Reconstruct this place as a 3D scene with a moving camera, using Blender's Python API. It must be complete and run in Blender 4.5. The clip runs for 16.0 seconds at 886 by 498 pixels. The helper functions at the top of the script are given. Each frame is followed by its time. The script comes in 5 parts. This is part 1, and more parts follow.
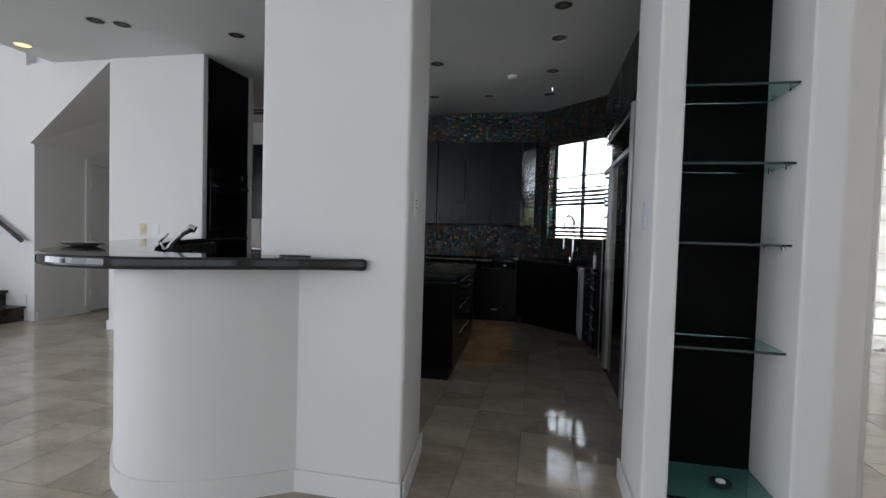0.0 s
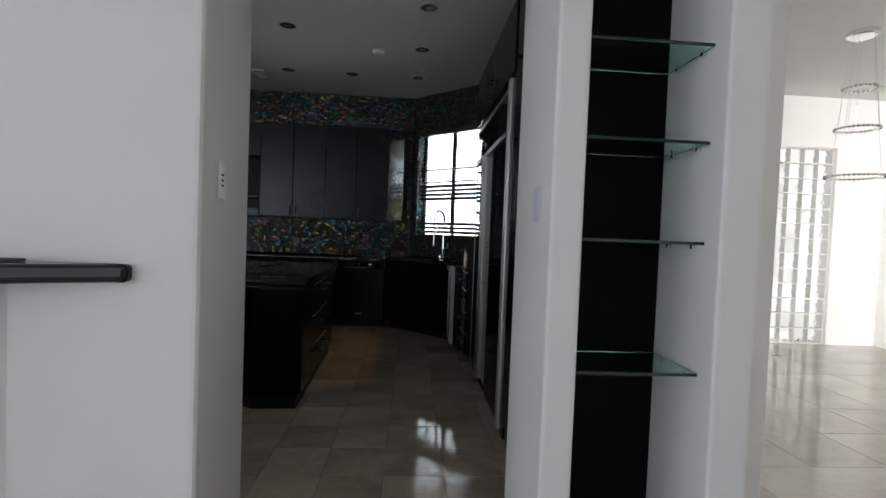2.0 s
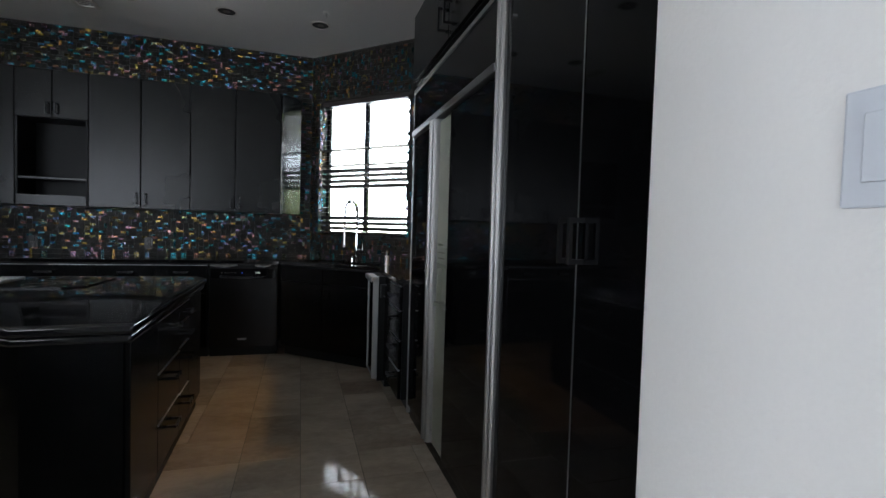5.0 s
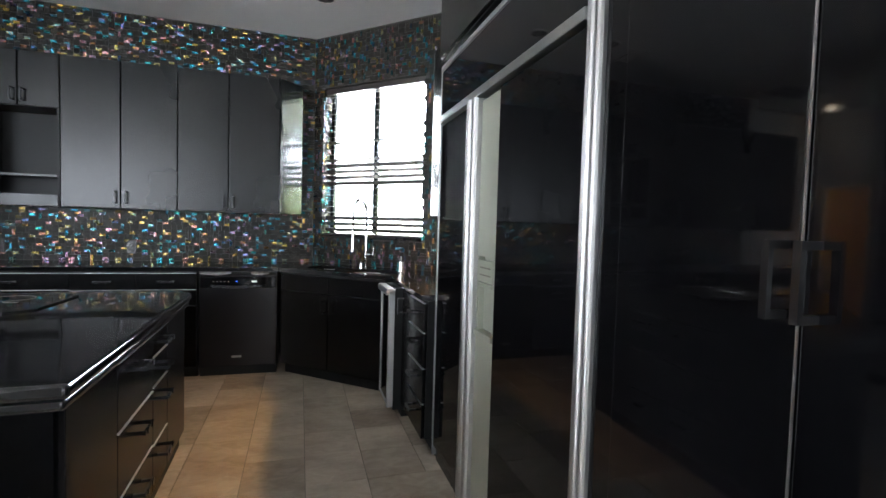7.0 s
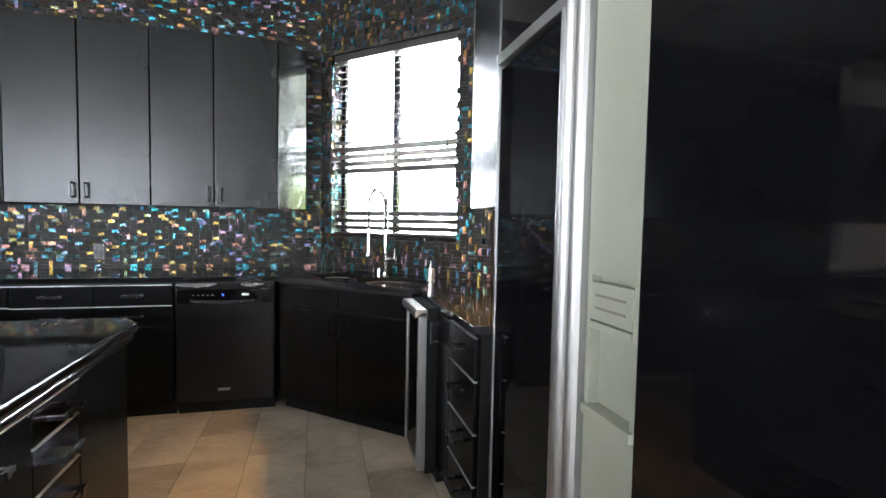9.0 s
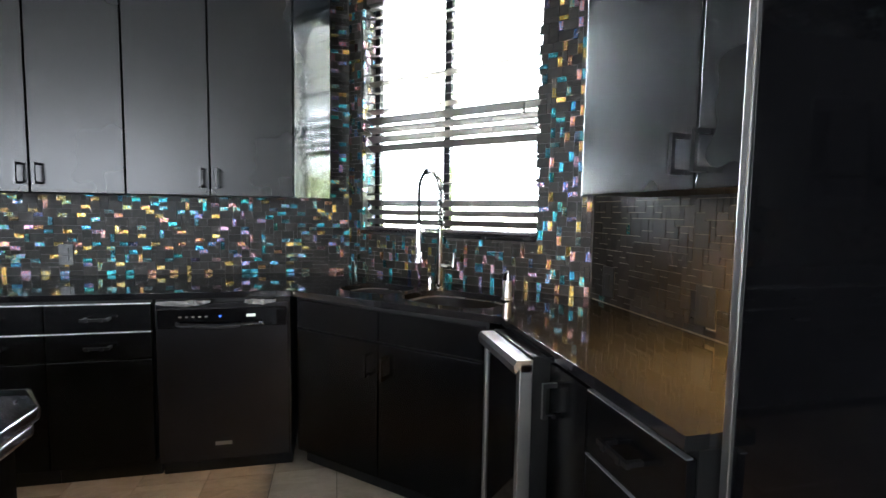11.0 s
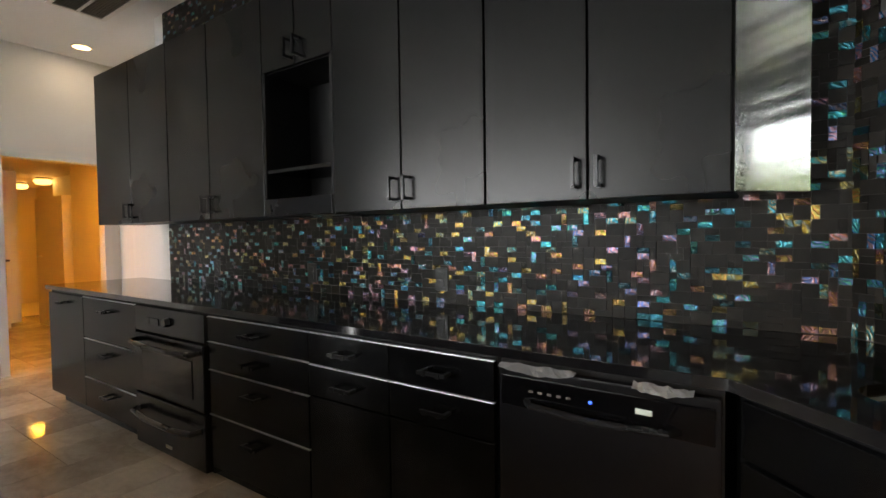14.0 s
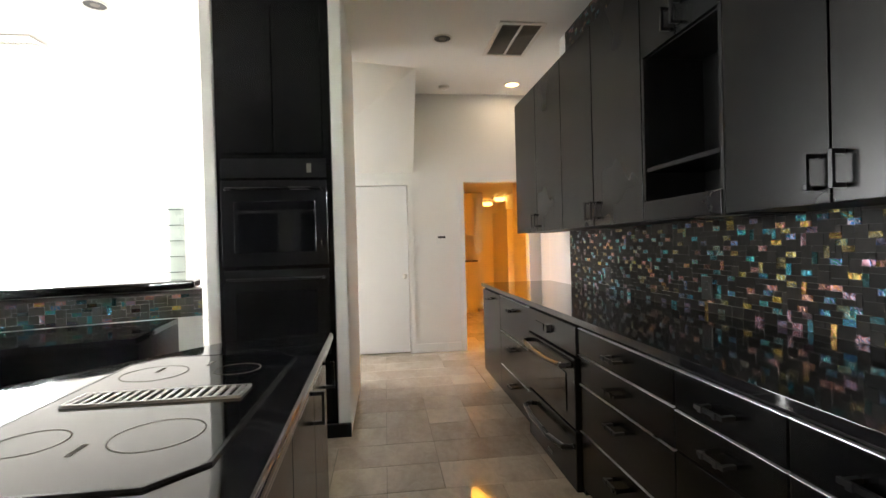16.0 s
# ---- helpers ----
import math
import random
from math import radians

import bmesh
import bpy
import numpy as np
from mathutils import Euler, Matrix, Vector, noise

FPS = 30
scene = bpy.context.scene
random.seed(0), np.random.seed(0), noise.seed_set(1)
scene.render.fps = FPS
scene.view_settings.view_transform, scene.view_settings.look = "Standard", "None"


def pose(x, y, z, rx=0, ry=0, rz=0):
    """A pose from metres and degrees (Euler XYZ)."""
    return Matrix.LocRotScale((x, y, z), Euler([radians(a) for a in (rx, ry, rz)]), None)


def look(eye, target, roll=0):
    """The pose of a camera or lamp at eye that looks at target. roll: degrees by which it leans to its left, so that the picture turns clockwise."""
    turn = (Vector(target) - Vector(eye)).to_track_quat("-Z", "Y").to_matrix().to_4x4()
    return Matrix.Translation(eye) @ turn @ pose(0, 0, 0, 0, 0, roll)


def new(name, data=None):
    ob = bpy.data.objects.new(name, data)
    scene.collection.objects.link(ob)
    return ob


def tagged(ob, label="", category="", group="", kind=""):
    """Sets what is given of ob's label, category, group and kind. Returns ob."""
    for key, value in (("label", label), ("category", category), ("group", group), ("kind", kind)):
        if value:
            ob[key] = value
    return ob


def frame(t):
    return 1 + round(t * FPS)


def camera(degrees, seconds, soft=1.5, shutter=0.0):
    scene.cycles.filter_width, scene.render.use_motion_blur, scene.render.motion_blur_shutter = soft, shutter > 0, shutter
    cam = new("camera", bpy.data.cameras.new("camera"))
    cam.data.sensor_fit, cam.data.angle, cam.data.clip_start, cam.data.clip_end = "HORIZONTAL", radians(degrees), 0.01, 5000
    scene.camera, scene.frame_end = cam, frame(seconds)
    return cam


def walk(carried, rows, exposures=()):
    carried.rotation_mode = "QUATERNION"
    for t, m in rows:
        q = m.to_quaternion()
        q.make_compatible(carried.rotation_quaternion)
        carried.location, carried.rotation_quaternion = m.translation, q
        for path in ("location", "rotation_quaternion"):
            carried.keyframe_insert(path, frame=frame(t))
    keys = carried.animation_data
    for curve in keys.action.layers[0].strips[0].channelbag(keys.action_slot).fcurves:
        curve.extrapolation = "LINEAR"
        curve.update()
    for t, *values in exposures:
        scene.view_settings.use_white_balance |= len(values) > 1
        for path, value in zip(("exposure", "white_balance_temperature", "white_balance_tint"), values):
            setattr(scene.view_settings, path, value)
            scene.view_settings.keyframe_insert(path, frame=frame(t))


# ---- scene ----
cam = camera(86.1, 16.0)
PATH = [
    (0, (1.135, 0.61, 1.229), (0.734, 2.568, 1.16), 1.7),
    (0.5, (1.155, 0.772, 1.198), (0.847, 2.746, 1.127), 1.9),
    (1, (1.195, 0.965, 1.212), (0.947, 2.948, 1.139), 1.8),
    (1.5, (1.201, 1.105, 1.211), (1.089, 3.101, 1.141), 2.0),
    (2, (1.154, 1.237, 1.217), (1.292, 3.231, 1.153), 2.2),
    (2.5, (1.138, 1.291, 1.213), (1.556, 3.247, 1.157), 2.3),
    (3, (1.114, 1.316, 1.205), (1.691, 3.23, 1.149), 2.4),
    (3.5, (1.066, 1.481, 1.161), (1.671, 3.386, 1.1), 2.4),
    (4, (1.047, 1.828, 1.173), (1.652, 3.733, 1.104), 2.3),
    (4.5, (1.018, 2.202, 1.169), (1.6, 4.115, 1.098), 1.9),
    (5, (1.04, 2.483, 1.234), (1.616, 4.397, 1.161), 1.7),
    (7.5, (1.016, 3.231, 1.284), (1.594, 5.144, 1.191), 1.6),
    (8, (1.053, 3.467, 1.28), (1.623, 5.382, 1.183), 1.3),
    (8.5, (1.108, 3.675, 1.266), (1.638, 5.601, 1.168), 1.2),
    (9, (1.115, 3.929, 1.283), (1.627, 5.859, 1.176), 1.1),
    (11.5, (1.053, 5.087, 1.301), (1.43, 7.044, 1.141), 0.7),
    (12, (1.062, 5.316, 1.291), (1.319, 7.293, 1.14), 0.6),
    (12.5, (1.05, 5.497, 1.286), (1.106, 7.49, 1.121), 0.0),
    (13, (1.002, 5.698, 1.27), (0.793, 7.682, 1.121), -0.4),
    (13.5, (0.968, 5.866, 1.285), (0.366, 7.765, 1.13), -1.0),
    (14, (0.916, 5.968, 1.257), (-0.21, 7.619, 1.194), -0.8),
    (14.5, (0.854, 6.046, 1.252), (-0.625, 7.391, 1.197), -1.1),
    (15, (0.769, 6.154, 1.259), (-0.91, 7.241, 1.214), -1.2),
    (15.5, (0.743, 6.265, 1.274), (-1.102, 7.035, 1.24), -1.4),
    (16, (0.783, 6.342, 1.278), (-1.202, 6.585, 1.262), -1.5),
]
EXPO = [(0.0, -1.6, 5920, 10), (2.5, -1.8, 6000, 10), (3.5, -2.0, 6000, 10), (4.0, -1.7, 5900, 10), (5.0, -0.7, 5900, 10), (7.5, 1.2, 6000, 10), (9.0, 1.45, 6020, 10), (11.5, 1.12, 5970, 10), (12.5, 0.38, 5920, 10),
        (13.3, -0.2, 5980, 10), (13.7, 0.15, 6300, 10), (14.3, 1.1, 6950, 10), (15.0, 1.58, 7000, 10), (15.5, 1.62, 6850, 10), (16.0, 1.05, 6700, 10)]
walk(cam, [(t, look(eye, target, roll)) for t, eye, target, roll in PATH], EXPO)

# ---- world and light ----
world = bpy.data.worlds.new("sky")
scene.world = world
world.use_nodes = True
_n = world.node_tree.nodes
_sky = _n.new("ShaderNodeTexSky")
_sky.sky_type, _sky.sun_disc = "NISHITA", False
_sky.sun_elevation, _sky.sun_rotation = radians(75), radians(170)
world.node_tree.links.new(_sky.outputs["Color"], _n["Background"].inputs["Color"])
_n["Background"].inputs["Strength"].default_value = 0.12

_sun = bpy.data.lights.new("sun", "SUN")
_sun.energy, _sun.angle, _sun.color = 3.0, radians(0.5), (1.0, 0.95, 0.88)
new("sun", _sun).matrix_world = look((0, 0, 20), (-1, 5, 0))


def area_lamp(name, eye, target, width, height, watts, color):
    """A rectangular area lamp, in a window opening or indoors."""
    data = bpy.data.lights.new(name, "AREA")
    data.shape, data.size, data.size_y, data.energy, data.color = "RECTANGLE", width, height, watts, color
    ob = new(name, data)
    ob.matrix_world = look(eye, target)
    return ob


# Living room windows are out of view; these three lamps are assumed for them.
area_lamp("south_window_light", (0.3, -3.9, 1.5), (0.3, 3.0, 1.4), 5.2, 2.5, 14.0, (0.82, 0.91, 1.0))
area_lamp("west_window_light", (-8.85, -1.6, 1.6), (0.0, -1.6, 0.9), 3.6, 2.5, 520.0, (0.95, 0.97, 1.0))
area_lamp("southwest_window_light", (-5.6, -3.9, 1.6), (-3.5, 3.0, 1.0), 5.0, 2.5, 400.0, (0.93, 0.965, 1.0))
# Added narrow lamp that brightens the dining walls; no dining window holds it.
area_lamp("dining_fill_light", (1.9, -3.9, 1.5), (7.08, 4.6, 1.3), 1.2, 2.3, 420.0, (1.0, 0.93, 0.84)).data.spread = radians(44)
# Added unseen lamp without a fitting, brightens the laundry hall.
area_lamp("laundry_fill_light", (-5.55, 7.6, 2.29), (-5.6, 7.7, 0.0), 0.90, 0.90, 26.0, (1.0, 0.42, 0.04))
area_lamp("passage_lamp_light", (-9.7, 8.8, 2.12), (-9.7, 8.8, 0.0), 0.4, 0.2, 9.0, (1.0, 0.40, 0.03))
area_lamp("undercabinet_light_lamp", (2.06, 5.72, 1.345), (2.06, 5.72, 0.0), 0.06, 0.06, 14.0, (1.0, 0.55, 0.14))
area_lamp("hall_downlight_lamp", (-4.50, 7.83, 3.07), (-4.50, 7.83, 0.0), 0.11, 0.11, 1.2, (1.0, 0.84, 0.62))
area_lamp("living_downlight_lamp", (-4.32, 4.70, 3.07), (-4.32, 4.70, 0.0), 0.11, 0.11, 1.2, (1.0, 0.72, 0.42))
# Added lamp high in the closed stairwell, with no window behind it.
area_lamp("stair_fill_light", (-7.0, 2.6, 5.3), (-6.6, 4.5, 1.0), 2.0, 2.0, 20.0, (0.95, 0.97, 1.0))

# ---- materials ----


def mat(name, base, rough=0.5, metal=0.0, var=0.06, grain=30.0, big=2.5, bump=0.05, rough_var=0.08, spec=0.5, by_object=0.0, by_island=0.0, coat=0.0, stretch=(1, 1, 1)):
    """A surface with grain and larger stains, at real size."""
    m = bpy.data.materials.new(name)
    m.use_nodes = True
    nt = m.node_tree
    b = nt.nodes["Principled BSDF"]
    tc = nt.nodes.new("ShaderNodeTexCoord")
    mp = nt.nodes.new("ShaderNodeMapping")
    mp.inputs["Scale"].default_value = stretch
    nt.links.new(tc.outputs["Object"], mp.inputs["Vector"])
    fine, wide = nt.nodes.new("ShaderNodeTexNoise"), nt.nodes.new("ShaderNodeTexNoise")
    fine.inputs["Scale"].default_value, fine.inputs["Detail"].default_value = grain, 6
    wide.inputs["Scale"].default_value, wide.inputs["Detail"].default_value = big, 4
    for n in (fine, wide):
        nt.links.new(mp.outputs["Vector"], n.inputs["Vector"])
    add = nt.nodes.new("ShaderNodeMath")
    add.operation = "ADD"
    nt.links.new(fine.outputs["Fac"], add.inputs[0])
    nt.links.new(wide.outputs["Fac"], add.inputs[1])
    last = add.outputs[0]
    for amount, node, out in ((by_object, "ShaderNodeObjectInfo", "Random"), (by_island, "ShaderNodeNewGeometry", "Random Per Island")):
        if amount:
            info, mul = nt.nodes.new(node), nt.nodes.new("ShaderNodeMath")
            mul.operation = "MULTIPLY_ADD"
            mul.inputs[1].default_value = amount
            nt.links.new(info.outputs[out], mul.inputs[0])
            nt.links.new(last, mul.inputs[2])
            last = mul.outputs[0]
    top = 1.0 + by_object / 2 + by_island / 2
    rng = nt.nodes.new("ShaderNodeMapRange")
    rng.inputs["From Min"].default_value, rng.inputs["From Max"].default_value = top - 0.6 - by_object / 2 - by_island / 2, top + 0.6 + by_object / 2 + by_island / 2
    rng.inputs["To Min"].default_value, rng.inputs["To Max"].default_value = 1 - var, 1 + var
    nt.links.new(last, rng.inputs["Value"])
    mix = nt.nodes.new("ShaderNodeVectorMath")
    mix.operation = "SCALE"
    mix.inputs[0].default_value = base
    nt.links.new(rng.outputs["Result"], mix.inputs["Scale"])
    nt.links.new(mix.outputs["Vector"], b.inputs["Base Color"])
    rr = nt.nodes.new("ShaderNodeMapRange")
    rr.inputs["From Min"].default_value, rr.inputs["From Max"].default_value = 0.3, 0.7
    rr.inputs["To Min"].default_value, rr.inputs["To Max"].default_value = max(0.0, rough - rough_var), min(1.0, rough + rough_var)
    nt.links.new(wide.outputs["Fac"], rr.inputs["Value"])
    nt.links.new(rr.outputs["Result"], b.inputs["Roughness"])
    b.inputs["Metallic"].default_value = metal
    b.inputs["Specular IOR Level"].default_value = spec
    b.inputs["Coat Weight"].default_value = coat
    if bump:
        bp = nt.nodes.new("ShaderNodeBump")
        bp.inputs["Strength"].default_value, bp.inputs["Distance"].default_value = bump, 0.004
        nt.links.new(fine.outputs["Fac"], bp.inputs["Height"])
        nt.links.new(bp.outputs["Normal"], b.inputs["Normal"])
    return m


def glow(name, color, strength):
    m = bpy.data.materials.new(name)
    m.use_nodes = True
    b = m.node_tree.nodes["Principled BSDF"]
    b.inputs["Base Color"].default_value = (*color, 1)
    b.inputs["Emission Color"].default_value = (*color, 1)
    b.inputs["Emission Strength"].default_value = strength
    return m


def glass(name, color, rough=0.0, ior=1.45):
    m = bpy.data.materials.new(name)
    m.use_nodes = True
    b = m.node_tree.nodes["Principled BSDF"]
    b.inputs["Base Color"].default_value = (*color, 1)
    b.inputs["Transmission Weight"].default_value = 1.0
    b.inputs["Roughness"].default_value, b.inputs["IOR"].default_value = rough, ior
    return m


def shell(name, source, field):
    """Abalone shell: each piece shines in a colour of its own, with wavy streaks."""
    m = bpy.data.materials.new(name)
    m.use_nodes = True
    nt = m.node_tree
    b = nt.nodes["Principled BSDF"]
    info = nt.nodes.new(source)
    tc = nt.nodes.new("ShaderNodeTexCoord")
    wave = nt.nodes.new("ShaderNodeTexWave")
    wave.inputs["Scale"].default_value, wave.inputs["Distortion"].default_value, wave.inputs["Detail"].default_value = 26.0, 16.0, 3.0
    wave.bands_direction = "DIAGONAL"
    nt.links.new(tc.outputs["Object"], wave.inputs["Vector"])
    shift = nt.nodes.new("ShaderNodeMath")
    shift.operation = "MULTIPLY"
    shift.inputs[1].default_value = 0.20
    nt.links.new(wave.outputs["Fac"], shift.inputs[0])
    hue = nt.nodes.new("ShaderNodeMath")
    hue.operation = "MULTIPLY_ADD"
    hue.inputs[1].default_value = 37.0
    nt.links.new(info.outputs[field], hue.inputs[0])
    nt.links.new(shift.outputs[0], hue.inputs[2])
    fract = nt.nodes.new("ShaderNodeMath")
    fract.operation = "FRACT"
    nt.links.new(hue.outputs[0], fract.inputs[0])
    ramp = nt.nodes.new("ShaderNodeValToRGB")
    stops = [(0.0, (0.03, 0.50, 0.54)), (0.11, (0.04, 0.36, 0.66)), (0.21, (0.10, 0.56, 0.24)), (0.31, (0.04, 0.22, 0.80)), (0.42, (0.50, 0.46, 0.48)), (0.54, (0.80, 0.32, 0.42)), (0.66, (0.85, 0.40, 0.08)), (0.78, (0.70, 0.62, 0.08)), (0.90, (0.46, 0.43, 0.38)), (1.0, (0.03, 0.50, 0.54))]
    els = ramp.color_ramp.elements
    els[0].position, els[0].color = stops[0][0], (*stops[0][1], 1)
    els[1].position, els[1].color = stops[-1][0], (*stops[-1][1], 1)
    for p, c in stops[1:-1]:
        els.new(p).color = (*c, 1)
    nt.links.new(fract.outputs[0], ramp.inputs["Fac"])
    value = nt.nodes.new("ShaderNodeMath")
    value.operation = "MULTIPLY"
    value.inputs[1].default_value = 91.7
    nt.links.new(info.outputs[field], value.inputs[0])
    part_of = nt.nodes.new("ShaderNodeMath")
    part_of.operation = "FRACT"
    nt.links.new(value.outputs[0], part_of.inputs[0])
    span = nt.nodes.new("ShaderNodeMapRange")
    span.inputs["To Min"].default_value, span.inputs["To Max"].default_value = 0.05, 0.56
    nt.links.new(part_of.outputs[0], span.inputs["Value"])
    tone = nt.nodes.new("ShaderNodeVectorMath")
    tone.operation = "SCALE"
    nt.links.new(ramp.outputs["Color"], tone.inputs[0])
    nt.links.new(span.outputs["Result"], tone.inputs["Scale"])
    nt.links.new(tone.outputs["Vector"], b.inputs["Base Color"])
    b.inputs["Metallic"].default_value, b.inputs["Roughness"].default_value = 0.7, 0.24
    bp = nt.nodes.new("ShaderNodeBump")
    bp.inputs["Strength"].default_value, bp.inputs["Distance"].default_value = 0.4, 0.003
    nt.links.new(wave.outputs["Fac"], bp.inputs["Height"])
    nt.links.new(bp.outputs["Normal"], b.inputs["Normal"])
    return m


def travertine(name, source, field, light, dark, rough, spec):
    """Cut travertine: each tile has its own tone, clouds and fine veins along its bedding."""
    m = bpy.data.materials.new(name)
    m.use_nodes = True
    nt = m.node_tree
    b = nt.nodes["Principled BSDF"]
    info, tc = nt.nodes.new(source), nt.nodes.new("ShaderNodeTexCoord")
    jump = nt.nodes.new("ShaderNodeVectorMath")
    jump.operation = "MULTIPLY_ADD"
    jump.inputs[1].default_value = (63.0, 41.0, 29.0)
    nt.links.new(info.outputs[field], jump.inputs[0])
    nt.links.new(tc.outputs["Object"], jump.inputs[2])
    bed = nt.nodes.new("ShaderNodeMapping")
    bed.inputs["Scale"].default_value = (1.0, 1.7, 1.0)
    bed.inputs["Rotation"].default_value = (0, 0, 0.35)
    nt.links.new(jump.outputs["Vector"], bed.inputs["Vector"])

    def noise(scale, detail, twist):
        n = nt.nodes.new("ShaderNodeTexNoise")
        n.inputs["Scale"].default_value, n.inputs["Detail"].default_value, n.inputs["Distortion"].default_value = scale, detail, twist
        nt.links.new(bed.outputs["Vector"], n.inputs["Vector"])
        return n.outputs["Fac"]

    def ranged(value, a, c, lo, hi):
        r = nt.nodes.new("ShaderNodeMapRange")
        for key, v in (("From Min", a), ("From Max", c), ("To Min", lo), ("To Max", hi)):
            r.inputs[key].default_value = v
        nt.links.new(value, r.inputs["Value"])
        return r.outputs["Result"]

    def summed(p, q):
        a = nt.nodes.new("ShaderNodeMath")
        nt.links.new(p, a.inputs[0])
        nt.links.new(q, a.inputs[1])
        return a.outputs[0]

    cloud, vein, grain = noise(1.7, 5, 0.6), noise(9.0, 8, 1.4), noise(60.0, 4, 0.0)
    tile = ranged(info.outputs[field], 0, 1, -0.28, 0.28)
    mixed = summed(summed(ranged(cloud, 0.3, 0.7, 0.05, 0.75), ranged(vein, 0.35, 0.65, -0.14, 0.14)), summed(tile, ranged(grain, 0.3, 0.7, 0.05, 0.15)))
    ramp = nt.nodes.new("ShaderNodeValToRGB")
    els = ramp.color_ramp.elements
    els[0].position, els[0].color = 0.0, (*light, 1)
    els[1].position, els[1].color = 1.0, (*dark, 1)
    nt.links.new(mixed, ramp.inputs["Fac"])
    nt.links.new(ramp.outputs["Color"], b.inputs["Base Color"])
    nt.links.new(ranged(vein, 0.3, 0.7, rough - 0.02, rough + 0.03), b.inputs["Roughness"])
    b.inputs["Specular IOR Level"].default_value = spec
    bp = nt.nodes.new("ShaderNodeBump")
    bp.inputs["Strength"].default_value, bp.inputs["Distance"].default_value = 0.02, 0.003
    nt.links.new(vein, bp.inputs["Height"])
    nt.links.new(bp.outputs["Normal"], b.inputs["Normal"])
    return m


WALL = mat("white wall paint", (0.78, 0.77, 0.75), 0.62, var=0.03, grain=140, bump=0.12)
CEIL = mat("ceiling paint", (0.74, 0.74, 0.73), 0.8, var=0.03, grain=90, bump=0.15)
TRIM = mat("white gloss trim paint", (0.80, 0.79, 0.77), 0.35, var=0.02, grain=60, bump=0.02)
DOORW = mat("white door paint", (0.78, 0.77, 0.76), 0.4, var=0.03, grain=50, bump=0.03)
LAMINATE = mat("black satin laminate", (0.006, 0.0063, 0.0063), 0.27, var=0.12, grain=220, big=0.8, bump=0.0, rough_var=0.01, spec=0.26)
# Darker and less reflective than the upper fronts' laminate.
DEEP_BLACK = mat("deeper black cabinet front", (0.0032, 0.0033, 0.0036), 0.22, var=0.25, grain=220, big=1.6, bump=0.01, rough_var=0.02, spec=0.14)
EDGE = mat("black cabinet carcass", (0.010, 0.010, 0.010), 0.45, var=0.2, grain=80, bump=0.02, spec=0.18)
GRANITE = mat("polished black granite", (0.010, 0.010, 0.011), 0.06, var=0.6, grain=320, big=9, bump=0.0, rough_var=0.03, spec=0.6)
GLOSS = mat("black glossy panel", (0.0035, 0.0035, 0.004), 0.045, var=0.3, grain=90, bump=0.0, rough_var=0.02, spec=0.2)
PLASTIC = mat("black appliance enamel", (0.010, 0.010, 0.011), 0.2, var=0.2, grain=60, bump=0.0, rough_var=0.05, spec=0.17)
BLACKMETAL = mat("black handle metal", (0.022, 0.022, 0.023), 0.28, 0.6, var=0.2, bump=0.0)
ALU = mat("brushed aluminium", (0.38, 0.38, 0.375), 0.36, 0.95, var=0.08, grain=90, bump=0.02, stretch=(1, 1, 0.05))
CHROME = mat("chrome", (0.80, 0.80, 0.80), 0.08, 1.0, var=0.03, bump=0.0, rough_var=0.03)
STEEL = mat("brushed steel sink", (0.76, 0.73, 0.68), 0.30, 0.9, var=0.08, grain=120, bump=0.02)
IVORY = mat("ivory plastic liner", (0.27, 0.28, 0.225), 0.42, var=0.04, grain=40, bump=0.0)
SWITCHW = mat("white switch plastic", (0.80, 0.80, 0.78), 0.35, var=0.02, bump=0.0)
# Grey-blue copy of the white switch plastic; the plate's shading is in the colour.
SWITCH_SHADED = mat("shaded white switch plastic", (0.60, 0.63, 0.68), 0.32, var=0.02, bump=0.0)
SWITCHB = mat("black outlet plastic", (0.012, 0.012, 0.012), 0.3, var=0.1, bump=0.0)
SLOT = mat("dark slot", (0.02, 0.02, 0.02), 0.5, var=0.1, bump=0.0)
BRASS = mat("brass plate", (0.34, 0.27, 0.14), 0.4, 0.5, var=0.06, bump=0.0)
SHELL_O = shell("abalone shell piece", "ShaderNodeObjectInfo", "Random")
SHELL_I = shell("abalone shell mosaic", "ShaderNodeNewGeometry", "Random Per Island")
SLATE_O = mat("brown grey slate piece", (0.017, 0.0150, 0.0125), 0.42, var=0.8, grain=45, big=12, bump=0.2, rough_var=0.08, by_object=1.0, spec=0.16)
SLATE_I = mat("brown grey slate mosaic", (0.017, 0.0150, 0.0125), 0.42, var=0.8, grain=45, big=12, bump=0.2, rough_var=0.08, by_island=1.0, spec=0.16)
SATIN = mat("black semi-gloss end panel", (0.012, 0.013, 0.014), 0.15, var=0.2, grain=200, bump=0.01, rough_var=0.02, spec=0.38)
EDGE_GLINT = mat("metallic edge glint", (0.78, 0.80, 0.84), 0.34, 0.9, var=0.05, bump=0.0)
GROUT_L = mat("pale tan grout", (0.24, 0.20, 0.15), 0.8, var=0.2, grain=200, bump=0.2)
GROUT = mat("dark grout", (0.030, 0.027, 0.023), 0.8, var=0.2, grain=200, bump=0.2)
STONE_O = travertine("honed travertine floor tile", "ShaderNodeObjectInfo", "Random", (0.62, 0.53, 0.42), (0.34, 0.28, 0.22), 0.06, 0.42)
STONE_I = travertine("honed travertine floor", "ShaderNodeNewGeometry", "Random Per Island", (0.62, 0.54, 0.44), (0.34, 0.29, 0.23), 0.09, 0.45)
